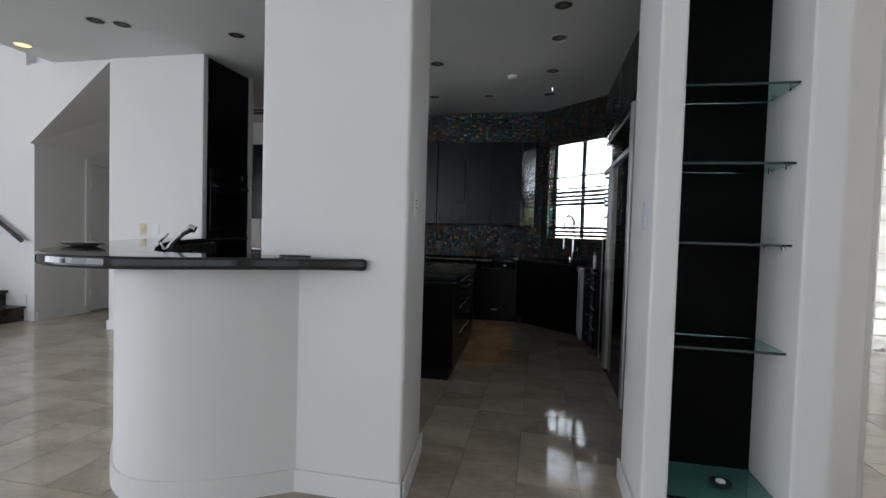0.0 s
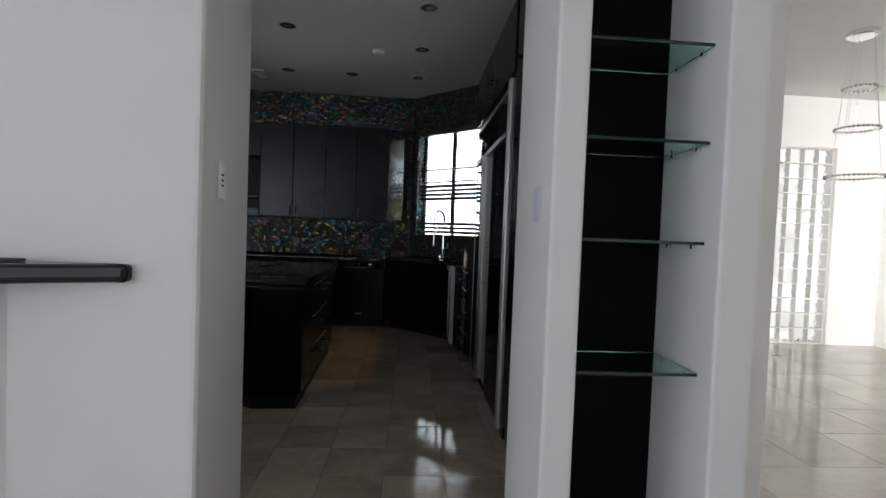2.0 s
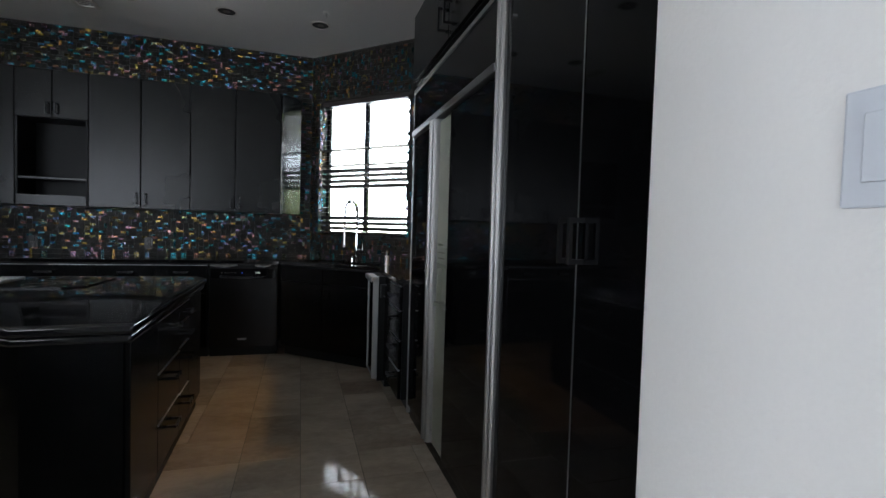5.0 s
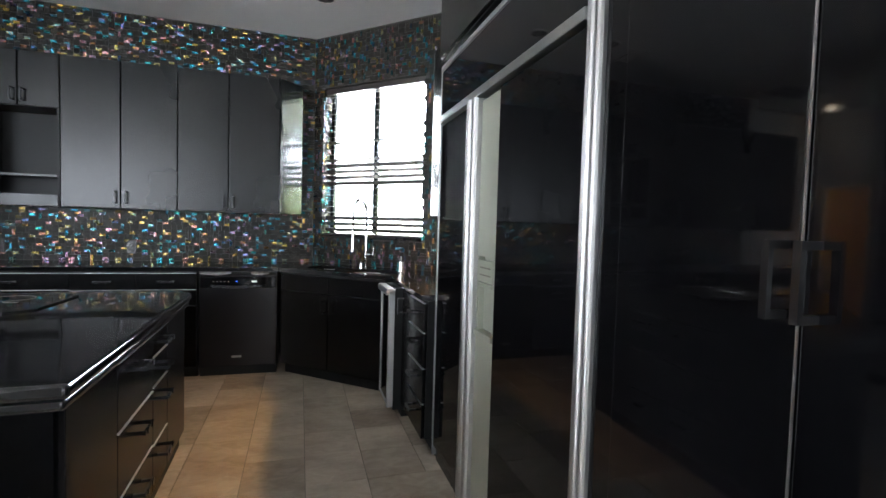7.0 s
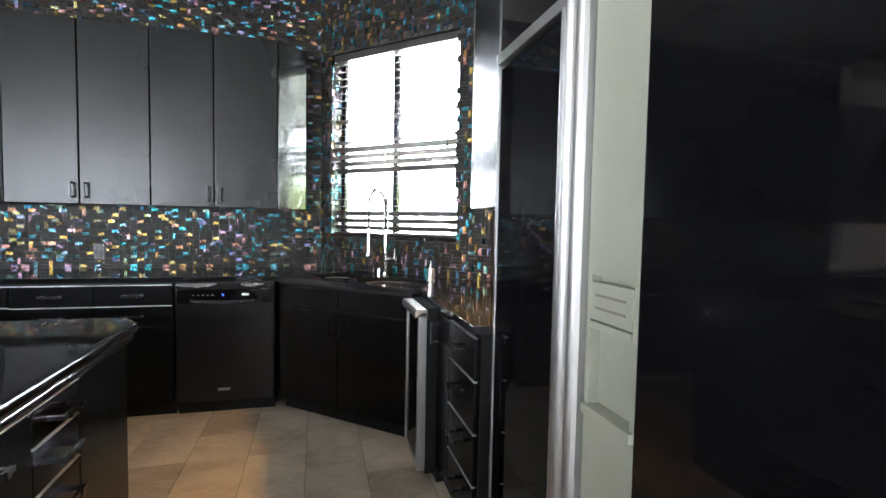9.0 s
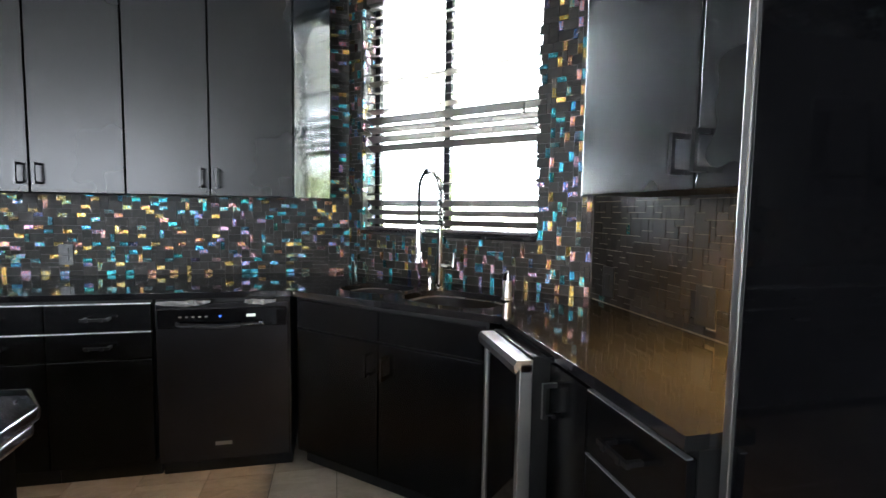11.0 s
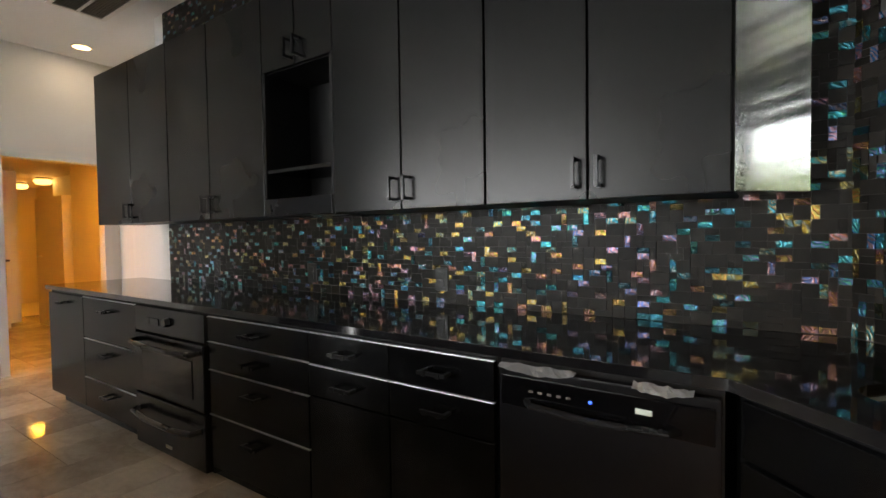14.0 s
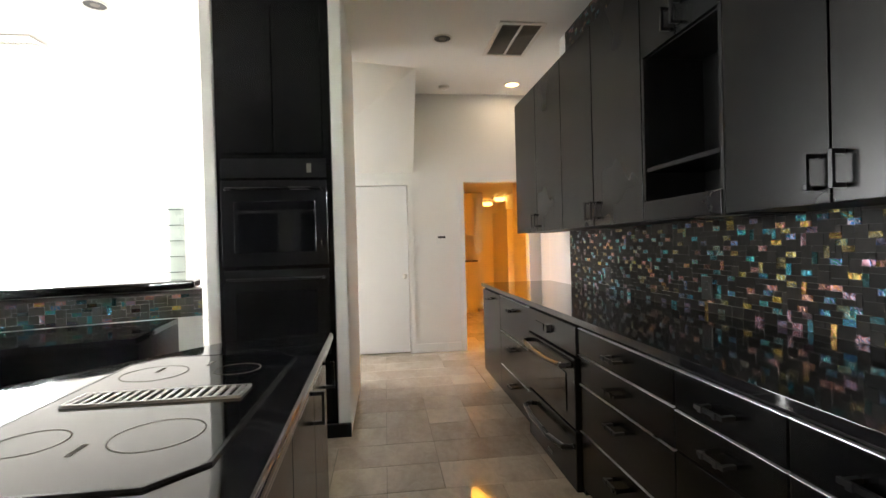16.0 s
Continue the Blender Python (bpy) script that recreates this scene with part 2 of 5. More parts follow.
STONE_D = travertine("polished pale floor tile", "ShaderNodeNewGeometry", "Random Per Island", (0.64, 0.60, 0.54), (0.46, 0.41, 0.36), 0.07, 0.5)
FLOORG = mat("floor grout", (0.20, 0.17, 0.14), 0.8, var=0.15, grain=160, bump=0.2)
WOOD_D = mat("dark stained stair wood", (0.030, 0.018, 0.012), 0.3, var=0.3, grain=18, bump=0.05, stretch=(0.2, 3, 3))
BLIND = mat("dark wood blind slat", (0.030, 0.024, 0.022), 0.38, var=0.25, grain=30, bump=0.03, stretch=(0.1, 3, 3))
NICHEB = mat("black niche backing", (0.004, 0.004, 0.0035), 0.5, var=0.3, grain=40, bump=0.02, spec=0.06)
GLASS_T = glass("green edged glass shelf", (0.50, 0.82, 0.78))
GLASSEDGE = mat("dark green glass edge", (0.004, 0.022, 0.020), 0.15, var=0.1, bump=0.0)
PANE = glass("window pane", (0.98, 0.99, 0.99), 0.0, 1.02)
BLOCKGLASS = glass("wavy glass block", (0.96, 0.98, 0.97), 0.12, 1.2)
BLOCKJOINT = mat("pale block mortar", (0.76, 0.75, 0.73), 0.8, var=0.06, bump=0.1)
CRYSTAL = glass("crystal", (0.97, 0.97, 0.97), 0.02, 1.5)
VENTW = mat("vent enamel", (0.66, 0.64, 0.60), 0.5, var=0.04, bump=0.0)
VENTD = mat("vent filter grey", (0.17, 0.155, 0.135), 0.9, var=0.1, bump=0.0)
CANDARK = mat("recessed light baffle", (0.02, 0.018, 0.016), 0.6, var=0.1, bump=0.0)
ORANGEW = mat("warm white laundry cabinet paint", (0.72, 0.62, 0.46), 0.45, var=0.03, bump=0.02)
BULB_W = glow("lit warm bulb", (1.0, 0.62, 0.25), 6.0)
BULB_Y = glow("lit amber globe", (1.0, 0.60, 0.16), 2.2)
LED = glow("blue display light", (0.05, 0.15, 1.0), 1.2)
DISPLAY = glow("pale display", (0.55, 0.6, 0.55), 0.25)
DAY = glow("bright daylight outside", (0.92, 0.97, 1.0), 30.0)
DAYS = glow("pale daylight outside", (0.95, 0.98, 1.0), 1.6)


def garden(name, dim, bright):
    """A glowing backdrop: noise stands for a blurred garden's leaves and gaps of light."""
    m = glow(name, (1.0, 0.97, 0.92), 1.0)
    nt = m.node_tree
    n, r, tc = nt.nodes.new("ShaderNodeTexNoise"), nt.nodes.new("ShaderNodeMapRange"), nt.nodes.new("ShaderNodeTexCoord")
    n.inputs["Scale"].default_value, n.inputs["Detail"].default_value = 7.0, 4
    for key, v in (("From Min", 0.38), ("From Max", 0.62), ("To Min", dim), ("To Max", bright)):
        r.inputs[key].default_value = v
    nt.links.new(tc.outputs["Object"], n.inputs["Vector"])
    nt.links.new(n.outputs["Fac"], r.inputs["Value"])
    nt.links.new(r.outputs["Result"], nt.nodes["Principled BSDF"].inputs["Emission Strength"])
    return m


DAYD = garden("shaded garden light outside", 0.4, 2.6)
# Flat glowing colours; the garden's and hedge's daylight is in the emission.
DAYH = glow("glowing hedge green outside", (0.36, 0.44, 0.12), 5.0)
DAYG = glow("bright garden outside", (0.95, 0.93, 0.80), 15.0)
FILM = mat("clear protective film", (0.22, 0.22, 0.22), 0.25, var=0.3, grain=14, bump=0.6)

# ---- building helpers ----


def thing(name, m, label="", category="", group="", kind=""):
    ob = new(name)
    ob.empty_display_size = 0.1
    ob.matrix_world = m
    return tagged(ob, label, category, group, kind)


def part(name, bm, material, parent=None, label=""):
    me = bpy.data.meshes.new(name)
    bm.to_mesh(me)
    bm.free()
    me.materials.append(material)
    ob = new(name, me)
    ob.parent = parent
    if label:
        ob["label"] = label
    return ob


def add_box(bm, x0, x1, y0, y1, z0, z1):
    vs = [bm.verts.new((x, y, z)) for z in (z0, z1) for x, y in ((x0, y0), (x1, y0), (x1, y1), (x0, y1))]
    for f in ((3, 2, 1, 0), (4, 5, 6, 7), (0, 1, 5, 4), (1, 2, 6, 5), (2, 3, 7, 6), (3, 0, 4, 7)):
        bm.faces.new([vs[i] for i in f])
    return vs


def box(x0, x1, y0, y1, z0, z1, bevel=0.0, seg=2):
    bm = bmesh.new()
    add_box(bm, min(x0, x1), max(x0, x1), min(y0, y1), max(y0, y1), min(z0, z1), max(z0, z1))
    if bevel:
        bmesh.ops.bevel(bm, geom=list(bm.edges), offset=bevel, segments=seg, affect="EDGES", profile=0.6)
    return bm


def smooth(ob):
    for p in ob.data.polygons:
        p.use_smooth = True
    return ob


def nosed(ob):
    """Soft shading over rounded edges, flat faces kept flat."""
    smooth(ob)
    ob.data.set_sharp_from_angle(angle=0.5)
    return ob


def prism(points, z0, z1, bevel=0.0, seg=2):
    """An upright solid over a plan outline."""
    bm = bmesh.new()
    lo = [bm.verts.new((x, y, z0)) for x, y in points]
    hi = [bm.verts.new((x, y, z1)) for x, y in points]
    bm.faces.new(list(reversed(lo)))
    bm.faces.new(hi)
    n = len(points)
    for i in range(n):
        j = (i + 1) % n
        bm.faces.new((lo[i], lo[j], hi[j], hi[i]))
    bmesh.ops.recalc_face_normals(bm, faces=list(bm.faces))
    if bevel:
        es = [e for e in bm.edges if len(e.link_faces) == 2 and e.calc_face_angle() > 0.5]
        bmesh.ops.bevel(bm, geom=es, offset=bevel, segments=seg, affect="EDGES", profile=0.6)
    return bm


def slab(outer, holes, z0, z1):
    """A flat slab with holes through it."""
    from mathutils.geometry import tessellate_polygon
    loops = [outer] + list(holes)
    pts = [p for lp in loops for p in lp]
    tris = tessellate_polygon([[Vector((x, y, 0)) for x, y in lp] for lp in loops])
    bm = bmesh.new()
    lo = [bm.verts.new((x, y, z0)) for x, y in pts]
    hi = [bm.verts.new((x, y, z1)) for x, y in pts]
    for a, b, c in tris:
        bm.faces.new((hi[a], hi[b], hi[c]))
        bm.faces.new((lo[c], lo[b], lo[a]))
    k = 0
    for lp in loops:
        n = len(lp)
        for i in range(n):
            a, b = k + i, k + (i + 1) % n
            bm.faces.new((lo[a], lo[b], hi[b], hi[a]))
        k += n
    bmesh.ops.recalc_face_normals(bm, faces=list(bm.faces))
    return bm


def tube(points, r, seg=10, closed=False):
    bm = bmesh.new()
    pts = [Vector(p) for p in points]
    n = len(pts)
    rings = []
    side = None
    for i, p in enumerate(pts):
        if closed:
            d = pts[(i + 1) % n] - pts[i - 1]
        else:
            d = pts[min(i + 1, n - 1)] - pts[max(i - 1, 0)]
        d.normalize()
        if side is None:
            side = d.orthogonal().normalized()
        side = (side - d * side.dot(d)).normalized()
        up = d.cross(side)
        rr = r[i] if isinstance(r, (list, tuple)) else r
        rings.append([bm.verts.new(p + side * rr * math.cos(2 * math.pi * k / seg) + up * rr * math.sin(2 * math.pi * k / seg)) for k in range(seg)])
    for i in range(n if closed else n - 1):
        a, b = rings[i], rings[(i + 1) % n]
        for k in range(seg):
            bm.faces.new((a[k], a[(k + 1) % seg], b[(k + 1) % seg], b[k]))
    if not closed:
        bm.faces.new(list(reversed(rings[0])))
        bm.faces.new(rings[-1])
    bmesh.ops.recalc_face_normals(bm, faces=list(bm.faces))
    return bm


def ring(x, y, z, r0, r1, h, seg=28):
    """A flat ring with its top at z, hanging down by h."""
    bm = bmesh.new()
    rows = []
    for r, zz in ((r0, z), (r1, z), (r1, z - h * 0.4), (r1 - (r1 - r0) * 0.3, z - h), (r0, z - h)):
        rows.append([bm.verts.new((x + r * math.cos(2 * math.pi * k / seg), y + r * math.sin(2 * math.pi * k / seg), zz)) for k in range(seg)])
    for i in range(5):
        a, b = rows[i], rows[(i + 1) % 5]
        for k in range(seg):
            bm.faces.new((a[k], a[(k + 1) % seg], b[(k + 1) % seg], b[k]))
    bmesh.ops.recalc_face_normals(bm, faces=list(bm.faces))
    return bm


def structure(name, bm, material, label="", category="wall"):
    return tagged(part(name, bm, material), label, category, "", "structure")


def pull(parent, x, z, length, upright, front=-0.022, material=None):
    """A squared loop pull on a door or drawer front."""
    bm = bmesh.new()
    h, w, out = length / 2, 0.006, 0.034
    if upright:
        add_box(bm, x - w, x + w, front - out - 0.010, front - out, z - h, z + h)
        add_box(bm, x - w * 0.9, x + w * 0.9, front - out - 0.001, front + 0.001, z - h, z - h + 0.013)
        add_box(bm, x - w * 0.9, x + w * 0.9, front - out - 0.001, front + 0.001, z + h - 0.013, z + h)
    else:
        add_box(bm, x - h, x + h, front - out - 0.010, front - out, z - w, z + w)
        add_box(bm, x - h + 0.004, x - h + 0.017, front - out - 0.001, front + 0.001, z - w * 0.9, z + w * 0.9)
        add_box(bm, x + h - 0.017, x + h - 0.004, front - out - 0.001, front + 0.001, z - w * 0.9, z + w * 0.9)
        add_box(bm, x - h * 0.62, x - h * 0.38, front - out - 0.014, front - out - 0.008, z - w * 1.5, z + w * 1.5)
        add_box(bm, x + h * 0.38, x + h * 0.62, front - out - 0.014, front - out - 0.008, z - w * 1.5, z + w * 1.5)
    return part("handle", bm, material or BLACKMETAL, parent, "squared black metal pull")


def front_panel(name, parent, x0, x1, z0, z1, material=None, gap=0.003):
    fr = part(name, box(x0 + gap, x1 - gap, -0.022, -0.001, z0 + gap, z1 - gap, 0.003), material or (LAMINATE if z0 > 1.2 else DEEP_BLACK), parent)
    # Metallic strip stands for the window's highlight along the drawer's top edge.
    if name == "drawer":
        part("edge_line", box(x0 + gap, x1 - gap, -0.0255, -0.010, z1 - gap - 0.0010, z1 - gap + 0.0022, 0.0012, 2), EDGE_GLINT, fr, "thin metallic strip standing for the top edge's highlight")
    return fr


def base_unit(m, w, fronts, label, depth=0.62, height=0.877, group="base cabinets"):
    """fronts: (kind, x0, x1, z0, z1, handle x or None)."""
    th = thing("base_cabinet", m, label, "cabinet", group)
    part("body", box(0.001, w - 0.001, 0.0, depth, 0.10, height), EDGE, th)
    part("toe_kick", box(0.001, w - 0.001, 0.06, depth, 0.0, 0.099), EDGE, th)
    for kind, x0, x1, z0, z1, hx in fronts:
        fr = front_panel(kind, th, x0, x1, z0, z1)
        if kind == "drawer":
            pull(fr, (x0 + x1) / 2, z1 - min(0.075, (z1 - z0) / 2), 0.115, False)
        elif hx is not None:
            pull(fr, hx, z1 - 0.10, 0.105, True)
    return th


def upper_unit(m, w, doors, label, z0=1.365, z1=2.575, depth=0.31, group="upper cabinets"):
    th = thing("upper_cabinet", m, label, "cabinet", group)
    part("body", box(0.001, w - 0.001, 0.0, depth, z0 + 0.005, z1), EDGE, th)
    for x0, x1, hx in doors:
        d = front_panel("door", th, x0, x1, z0, z1, gap=0.004)
        if hx is not None:
            pull(d, hx, z0 + 0.095, 0.105, True)
    return th


def pack(cols, rows, seed, two=0.35, four=0.16, tall=0.17):
    """Fills a grid with single, double and square pieces."""
    rnd = random.Random(seed)
    used, out = set(), []
    for r in range(rows):
        for c in range(cols):
            if (c, r) in used:
                continue
            w = h = 1
            u = rnd.random()
            free = lambda a, b: a < cols and b < rows and (a, b) not in used
            if u < four and free(c + 1, r) and free(c, r + 1) and free(c + 1, r + 1):
                w = h = 2
            elif u < four + two and free(c + 1, r):
                w = 2
            elif u < four + two + tall and free(c, r + 1):
                h = 2
            for a in range(c, c + w):
                for b in range(r, r + h):
                    used.add((a, b))
            out.append((c, r, w, h))
    return out


def pack_mosaic(cols, rows, seed, upright=False, square=False):
    """Large slate pieces with small shell chips between them: column, row, width, height, is shell."""
    rnd = random.Random(seed)
    used, out, shells = set(), [], set()
    big = [(2, 2), (3, 1), (2, 1), (2, 2), (3, 2), (1, 1), (2, 1), (1, 2), (1, 1)]
    for r in range(rows):
        for c in range(cols):
            if (c, r) in used:
                continue
            u = rnd.random()
            if u < 0.68 and not ({(c - 1, r), (c, r - 1)} & shells and rnd.random() < 0.88):
                tries, is_shell = [(1, 2)] if upright != (rnd.random() < 0.15) else [(2, 1)], True
            else:
                tries, is_shell = [rnd.choice(((2, 2), (2, 3), (3, 3), (2, 2), (1, 1), (1, 2), (3, 2)) if square else big[:6])] + big[6:], False
            for w, h in tries + [(1, 1)]:
                cells = [(a, b) for a in range(c, c + w) for b in range(r, r + h)]
                if all(a < cols and b < rows and (a, b) not in used for a, b in cells):
                    break
            used.update(cells)
            if is_shell and w * h == 2:
                shells.update(cells)
            out.append((c, r, w, h, is_shell and w * h == 2))
    return out

# ---- structure ----
CEIL_Z, BACK, EAST, WEST = 3.09, 7.945, 2.235, -4.88
I4 = Matrix.Identity(4)
D0 = (1.145, 7.945)
DIAG = pose(D0[0], D0[1], 0, 0, 0, -45)
DL = (EAST - D0[0]) * math.sqrt(2)
W0, W1, WZ0, WZ1 = 0.10, 1.26, 1.17, 2.60

structure("ground", box(-60, 60, -60, 60, -0.6, -0.35), mat("dry garden soil", (0.30, 0.26, 0.20), 0.9, var=0.3), "dry pale ground outside the house", "ground")
structure("floor", box(-9.2, 7.3, -4.2, 9.2, -0.3, -0.006), FLOORG, "stone tile floor with narrow grout joints", "floor")
structure("ceiling", prism([(-4.55, -4.2), (7.3, -4.2), (7.3, 9.2), (-9.2, 9.2), (-9.2, 5.36), (-4.55, 5.36)], CEIL_Z, 3.4), CEIL, "flat white painted ceiling", "ceiling")
structure("ceiling_stairwell", box(-9.2, -4.56, -4.2, 5.36, 5.6, 5.8), CEIL, "high white stairwell ceiling", "ceiling")
structure("wall_stairwell", box(-4.55, -4.40, -4.2, 5.2, 3.4, 5.6), WALL, "white wall above the ceiling edge", "wall")

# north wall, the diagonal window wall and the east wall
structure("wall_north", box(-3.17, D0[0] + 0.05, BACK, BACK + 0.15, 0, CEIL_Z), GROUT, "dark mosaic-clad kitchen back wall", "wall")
structure("wall_north_hall", box(WEST - 0.1, -3.171, 8.25, 8.4, 0, CEIL_Z), WALL, "white painted hall wall", "wall")
structure("wall_return", box(-3.32, -3.171, BACK + 0.001, 8.249, 0, CEIL_Z), WALL, "white painted wall return", "wall")


def diag_wall():
    bm = bmesh.new()
    add_box(bm, 0, W0, 0, 0.20, 0, CEIL_Z)
    add_box(bm, W1, DL, 0, 0.20, 0, CEIL_Z)
    add_box(bm, W0, W1, 0, 0.20, 0, WZ0)
    add_box(bm, W0, W1, 0, 0.20, WZ1, CEIL_Z)
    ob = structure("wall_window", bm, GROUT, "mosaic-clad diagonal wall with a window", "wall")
    ob.matrix_world = DIAG


diag_wall()
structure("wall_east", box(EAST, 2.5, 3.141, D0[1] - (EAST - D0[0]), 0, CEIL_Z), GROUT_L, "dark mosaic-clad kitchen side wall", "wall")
structure("wall_dining_side", box(2.501, 2.56, 3.0, 7.04, 0, CEIL_Z), WALL, "cream painted dining room wall", "wall")

# the pier and the niche wall on both sides of the opening
smooth_pier = structure("wall_pier", prism([(-0.155, 2.62), (0.562, 2.62), (0.509, 3.165), (-0.155, 3.165)], 0, CEIL_Z, 0.02, 3), WALL, "white wall pier with rounded corners", "wall")
NX0, NX1, NY, NZ0, NZ1 = 1.676, 2.112, 3.01, 0.17, 2.88


def niche_wall():
    bm = prism([(1.574, 2.645), (NX0, 2.645), (NX0, NY + 0.117), (1.574, NY + 0.117)], 0, CEIL_Z, 0.014, 3)
    for outline, z0, z1 in (([(NX1, 2.645), (2.24, 2.645), (2.437, 2.825), (2.437, 3.14), (NX1, 3.14)], 0, CEIL_Z), ([(NX0, NY), (NX1, NY), (NX1, 3.14), (NX0, 3.14)], 0, CEIL_Z), ([(NX0, 2.66), (NX1, 2.66), (NX1, NY), (NX0, NY)], 0, NZ0), ([(NX0, 2.66), (NX1, 2.66), (NX1, NY), (NX0, NY)], NZ1, CEIL_Z)):
        b2 = prism(outline, z0, z1, 0.014 if outline[0][1] == 2.645 else 0.0, 3)
        me = bpy.data.meshes.new("tmp")
        b2.to_mesh(me)
        b2.free()
        bm.from_mesh(me)
        bpy.data.meshes.remove(me)
    structure("wall_niche", bm, WALL, "white wall with a tall lit display niche", "wall")


niche_wall()
structure("niche_backing", box(NX0 + 0.002, NX1 - 0.002, NY - 0.008, NY - 0.001, NZ0 + 0.001, NZ1), NICHEB, "black panel at the back of the niche", "panel")

# dining room
GX0, GX1, GZ1 = 4.15, 6.43, 2.47


def dining_north():
    bm = bmesh.new()
    add_box(bm, 2.56, GX0, 6.85, 7.05, 0, CEIL_Z)
    add_box(bm, GX1, 7.08, 6.85, 7.05, 0, CEIL_Z)
    add_box(bm, GX0, GX1, 6.85, 7.05, GZ1, CEIL_Z)
    structure("wall_dining_north", bm, WALL, "cream painted wall with a glass block opening", "wall")


dining_north()
structure("wall_dining_east", box(7.08, 7.3, -4.2, 7.05, 0, CEIL_Z), WALL, "plain cream painted dining room wall", "wall")

# living side: unseen south and west walls with assumed window openings
def windowed_wall(name, along_x, at, lo, hi, openings, top, label):
    bm = bmesh.new()
    def put(a, b, z0, z1):
        if along_x:
            add_box(bm, a, b, at - 0.2, at, z0, z1)
        else:
            add_box(bm, at - 0.2, at, a, b, z0, z1)
    prev = lo
    for a, b, z0, z1 in openings:
        put(prev, a, 0, top)
        put(a, b, 0, z0)
        put(a, b, z1, top)
        prev = b
    put(prev, hi, 0, top)
    structure(name, bm, WALL, label, "wall")


windowed_wall("wall_south", True, -4.0, -9.0, 7.1, [(-8.2, -3.0, 0.3, 2.9), (-2.4, 2.95, 0.2, 2.8), (3.3, 6.7, 0.3, 2.7)], 5.6, "white wall with wide windows")
windowed_wall("wall_west", False, -9.0, -4.0, 6.6, [(-3.5, 0.3, 0.3, 2.9)], 5.6, "white wall with tall windows")

# stair bulkhead, closet wall and hall doorway
DWY0, DWY1, DWZ = 7.30, 8.10, 2.03
CDY0, CDY1, CDZ = 5.97, 6.62, 2.0


def hall_wall():
    bm = bmesh.new()
    x0, x1 = WEST - 0.12, WEST
    add_box(bm, x0, x1, 5.25, CDY0, 0, CEIL_Z)
    add_box(bm, x0, x1, CDY1, DWY0, 0, CEIL_Z)
    add_box(bm, x0, x1, DWY1, 8.25, 0, CEIL_Z)
    add_box(bm, x0, x1, CDY0, CDY1, CDZ, CEIL_Z)
    add_box(bm, x0, x1, DWY0, DWY1, DWZ, CEIL_Z)
    structure("wall_hall", bm, WALL, "cream painted hall wall with two doorways", "wall")


hall_wall()


def sloped_soffit():
    bm = bmesh.new()
    rows = []
    for y in (5.20, 6.70):
        rows.append([bm.verts.new(v) for v in ((WEST + 0.001, y, 2.15), (-4.05 if y > 6 else -3.72, y, CEIL_Z - 0.001), (WEST + 0.001, y, CEIL_Z - 0.001))])
    a, b = rows
    bm.faces.new(a)
    bm.faces.new(list(reversed(b)))
    for i in range(3):
        j = (i + 1) % 3
        bm.faces.new((a[i], a[j], b[j], b[i]))
    bmesh.ops.recalc_face_normals(bm, faces=list(bm.faces))
    structure("soffit_stairs", bm, WALL, "white sloping underside of the stairs", "soffit")


sloped_soffit()
structure("wall_stairs", box(-9.0, WEST - 0.121, 5.25, 5.40, 0, 5.6), WALL, "white stair wall", "wall")
structure("wall_stairs_upper", box(WEST - 0.12, -3.3, 5.20, 5.35, 3.4, 5.6), WALL, "white bulkhead above the hall", "wall")

# oven block
structure("wall_block_south", box(-3.72, -2.50, 5.17, 5.245, 0, CEIL_Z, 0.012, 3), WALL, "white wall beside the tall oven cabinet", "wall")
structure("wall_block_back", box(-3.72, -3.22, 5.246, 5.999, 0, CEIL_Z), WALL, "white wall behind the oven cabinet", "wall")
structure("wall_block_north", box(-3.72, -2.50, 6.0, 6.085, 0, CEIL_Z, 0.012, 3), WALL, "white wall beside the tall oven cabinet", "wall")

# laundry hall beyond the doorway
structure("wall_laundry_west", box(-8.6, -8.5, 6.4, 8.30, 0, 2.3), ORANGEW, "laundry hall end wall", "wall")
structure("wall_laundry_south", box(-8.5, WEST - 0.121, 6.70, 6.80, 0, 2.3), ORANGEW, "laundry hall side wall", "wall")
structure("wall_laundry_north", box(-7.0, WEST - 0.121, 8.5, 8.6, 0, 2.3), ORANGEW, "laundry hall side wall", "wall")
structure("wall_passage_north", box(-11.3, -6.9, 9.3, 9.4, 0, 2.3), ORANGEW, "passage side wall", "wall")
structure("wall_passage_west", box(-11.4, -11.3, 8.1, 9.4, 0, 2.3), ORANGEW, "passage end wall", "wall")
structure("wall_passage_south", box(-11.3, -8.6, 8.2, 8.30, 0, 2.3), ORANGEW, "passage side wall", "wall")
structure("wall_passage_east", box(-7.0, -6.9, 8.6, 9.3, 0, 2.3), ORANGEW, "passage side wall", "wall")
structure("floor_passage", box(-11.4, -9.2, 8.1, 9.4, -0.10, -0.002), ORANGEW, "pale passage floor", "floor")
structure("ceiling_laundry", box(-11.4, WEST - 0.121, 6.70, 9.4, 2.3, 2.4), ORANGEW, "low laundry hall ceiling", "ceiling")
structure("wall_north_far", box(-9.2, 0.3, 8.95, 9.1, 0, CEIL_Z), WALL, "outer wall", "wall")


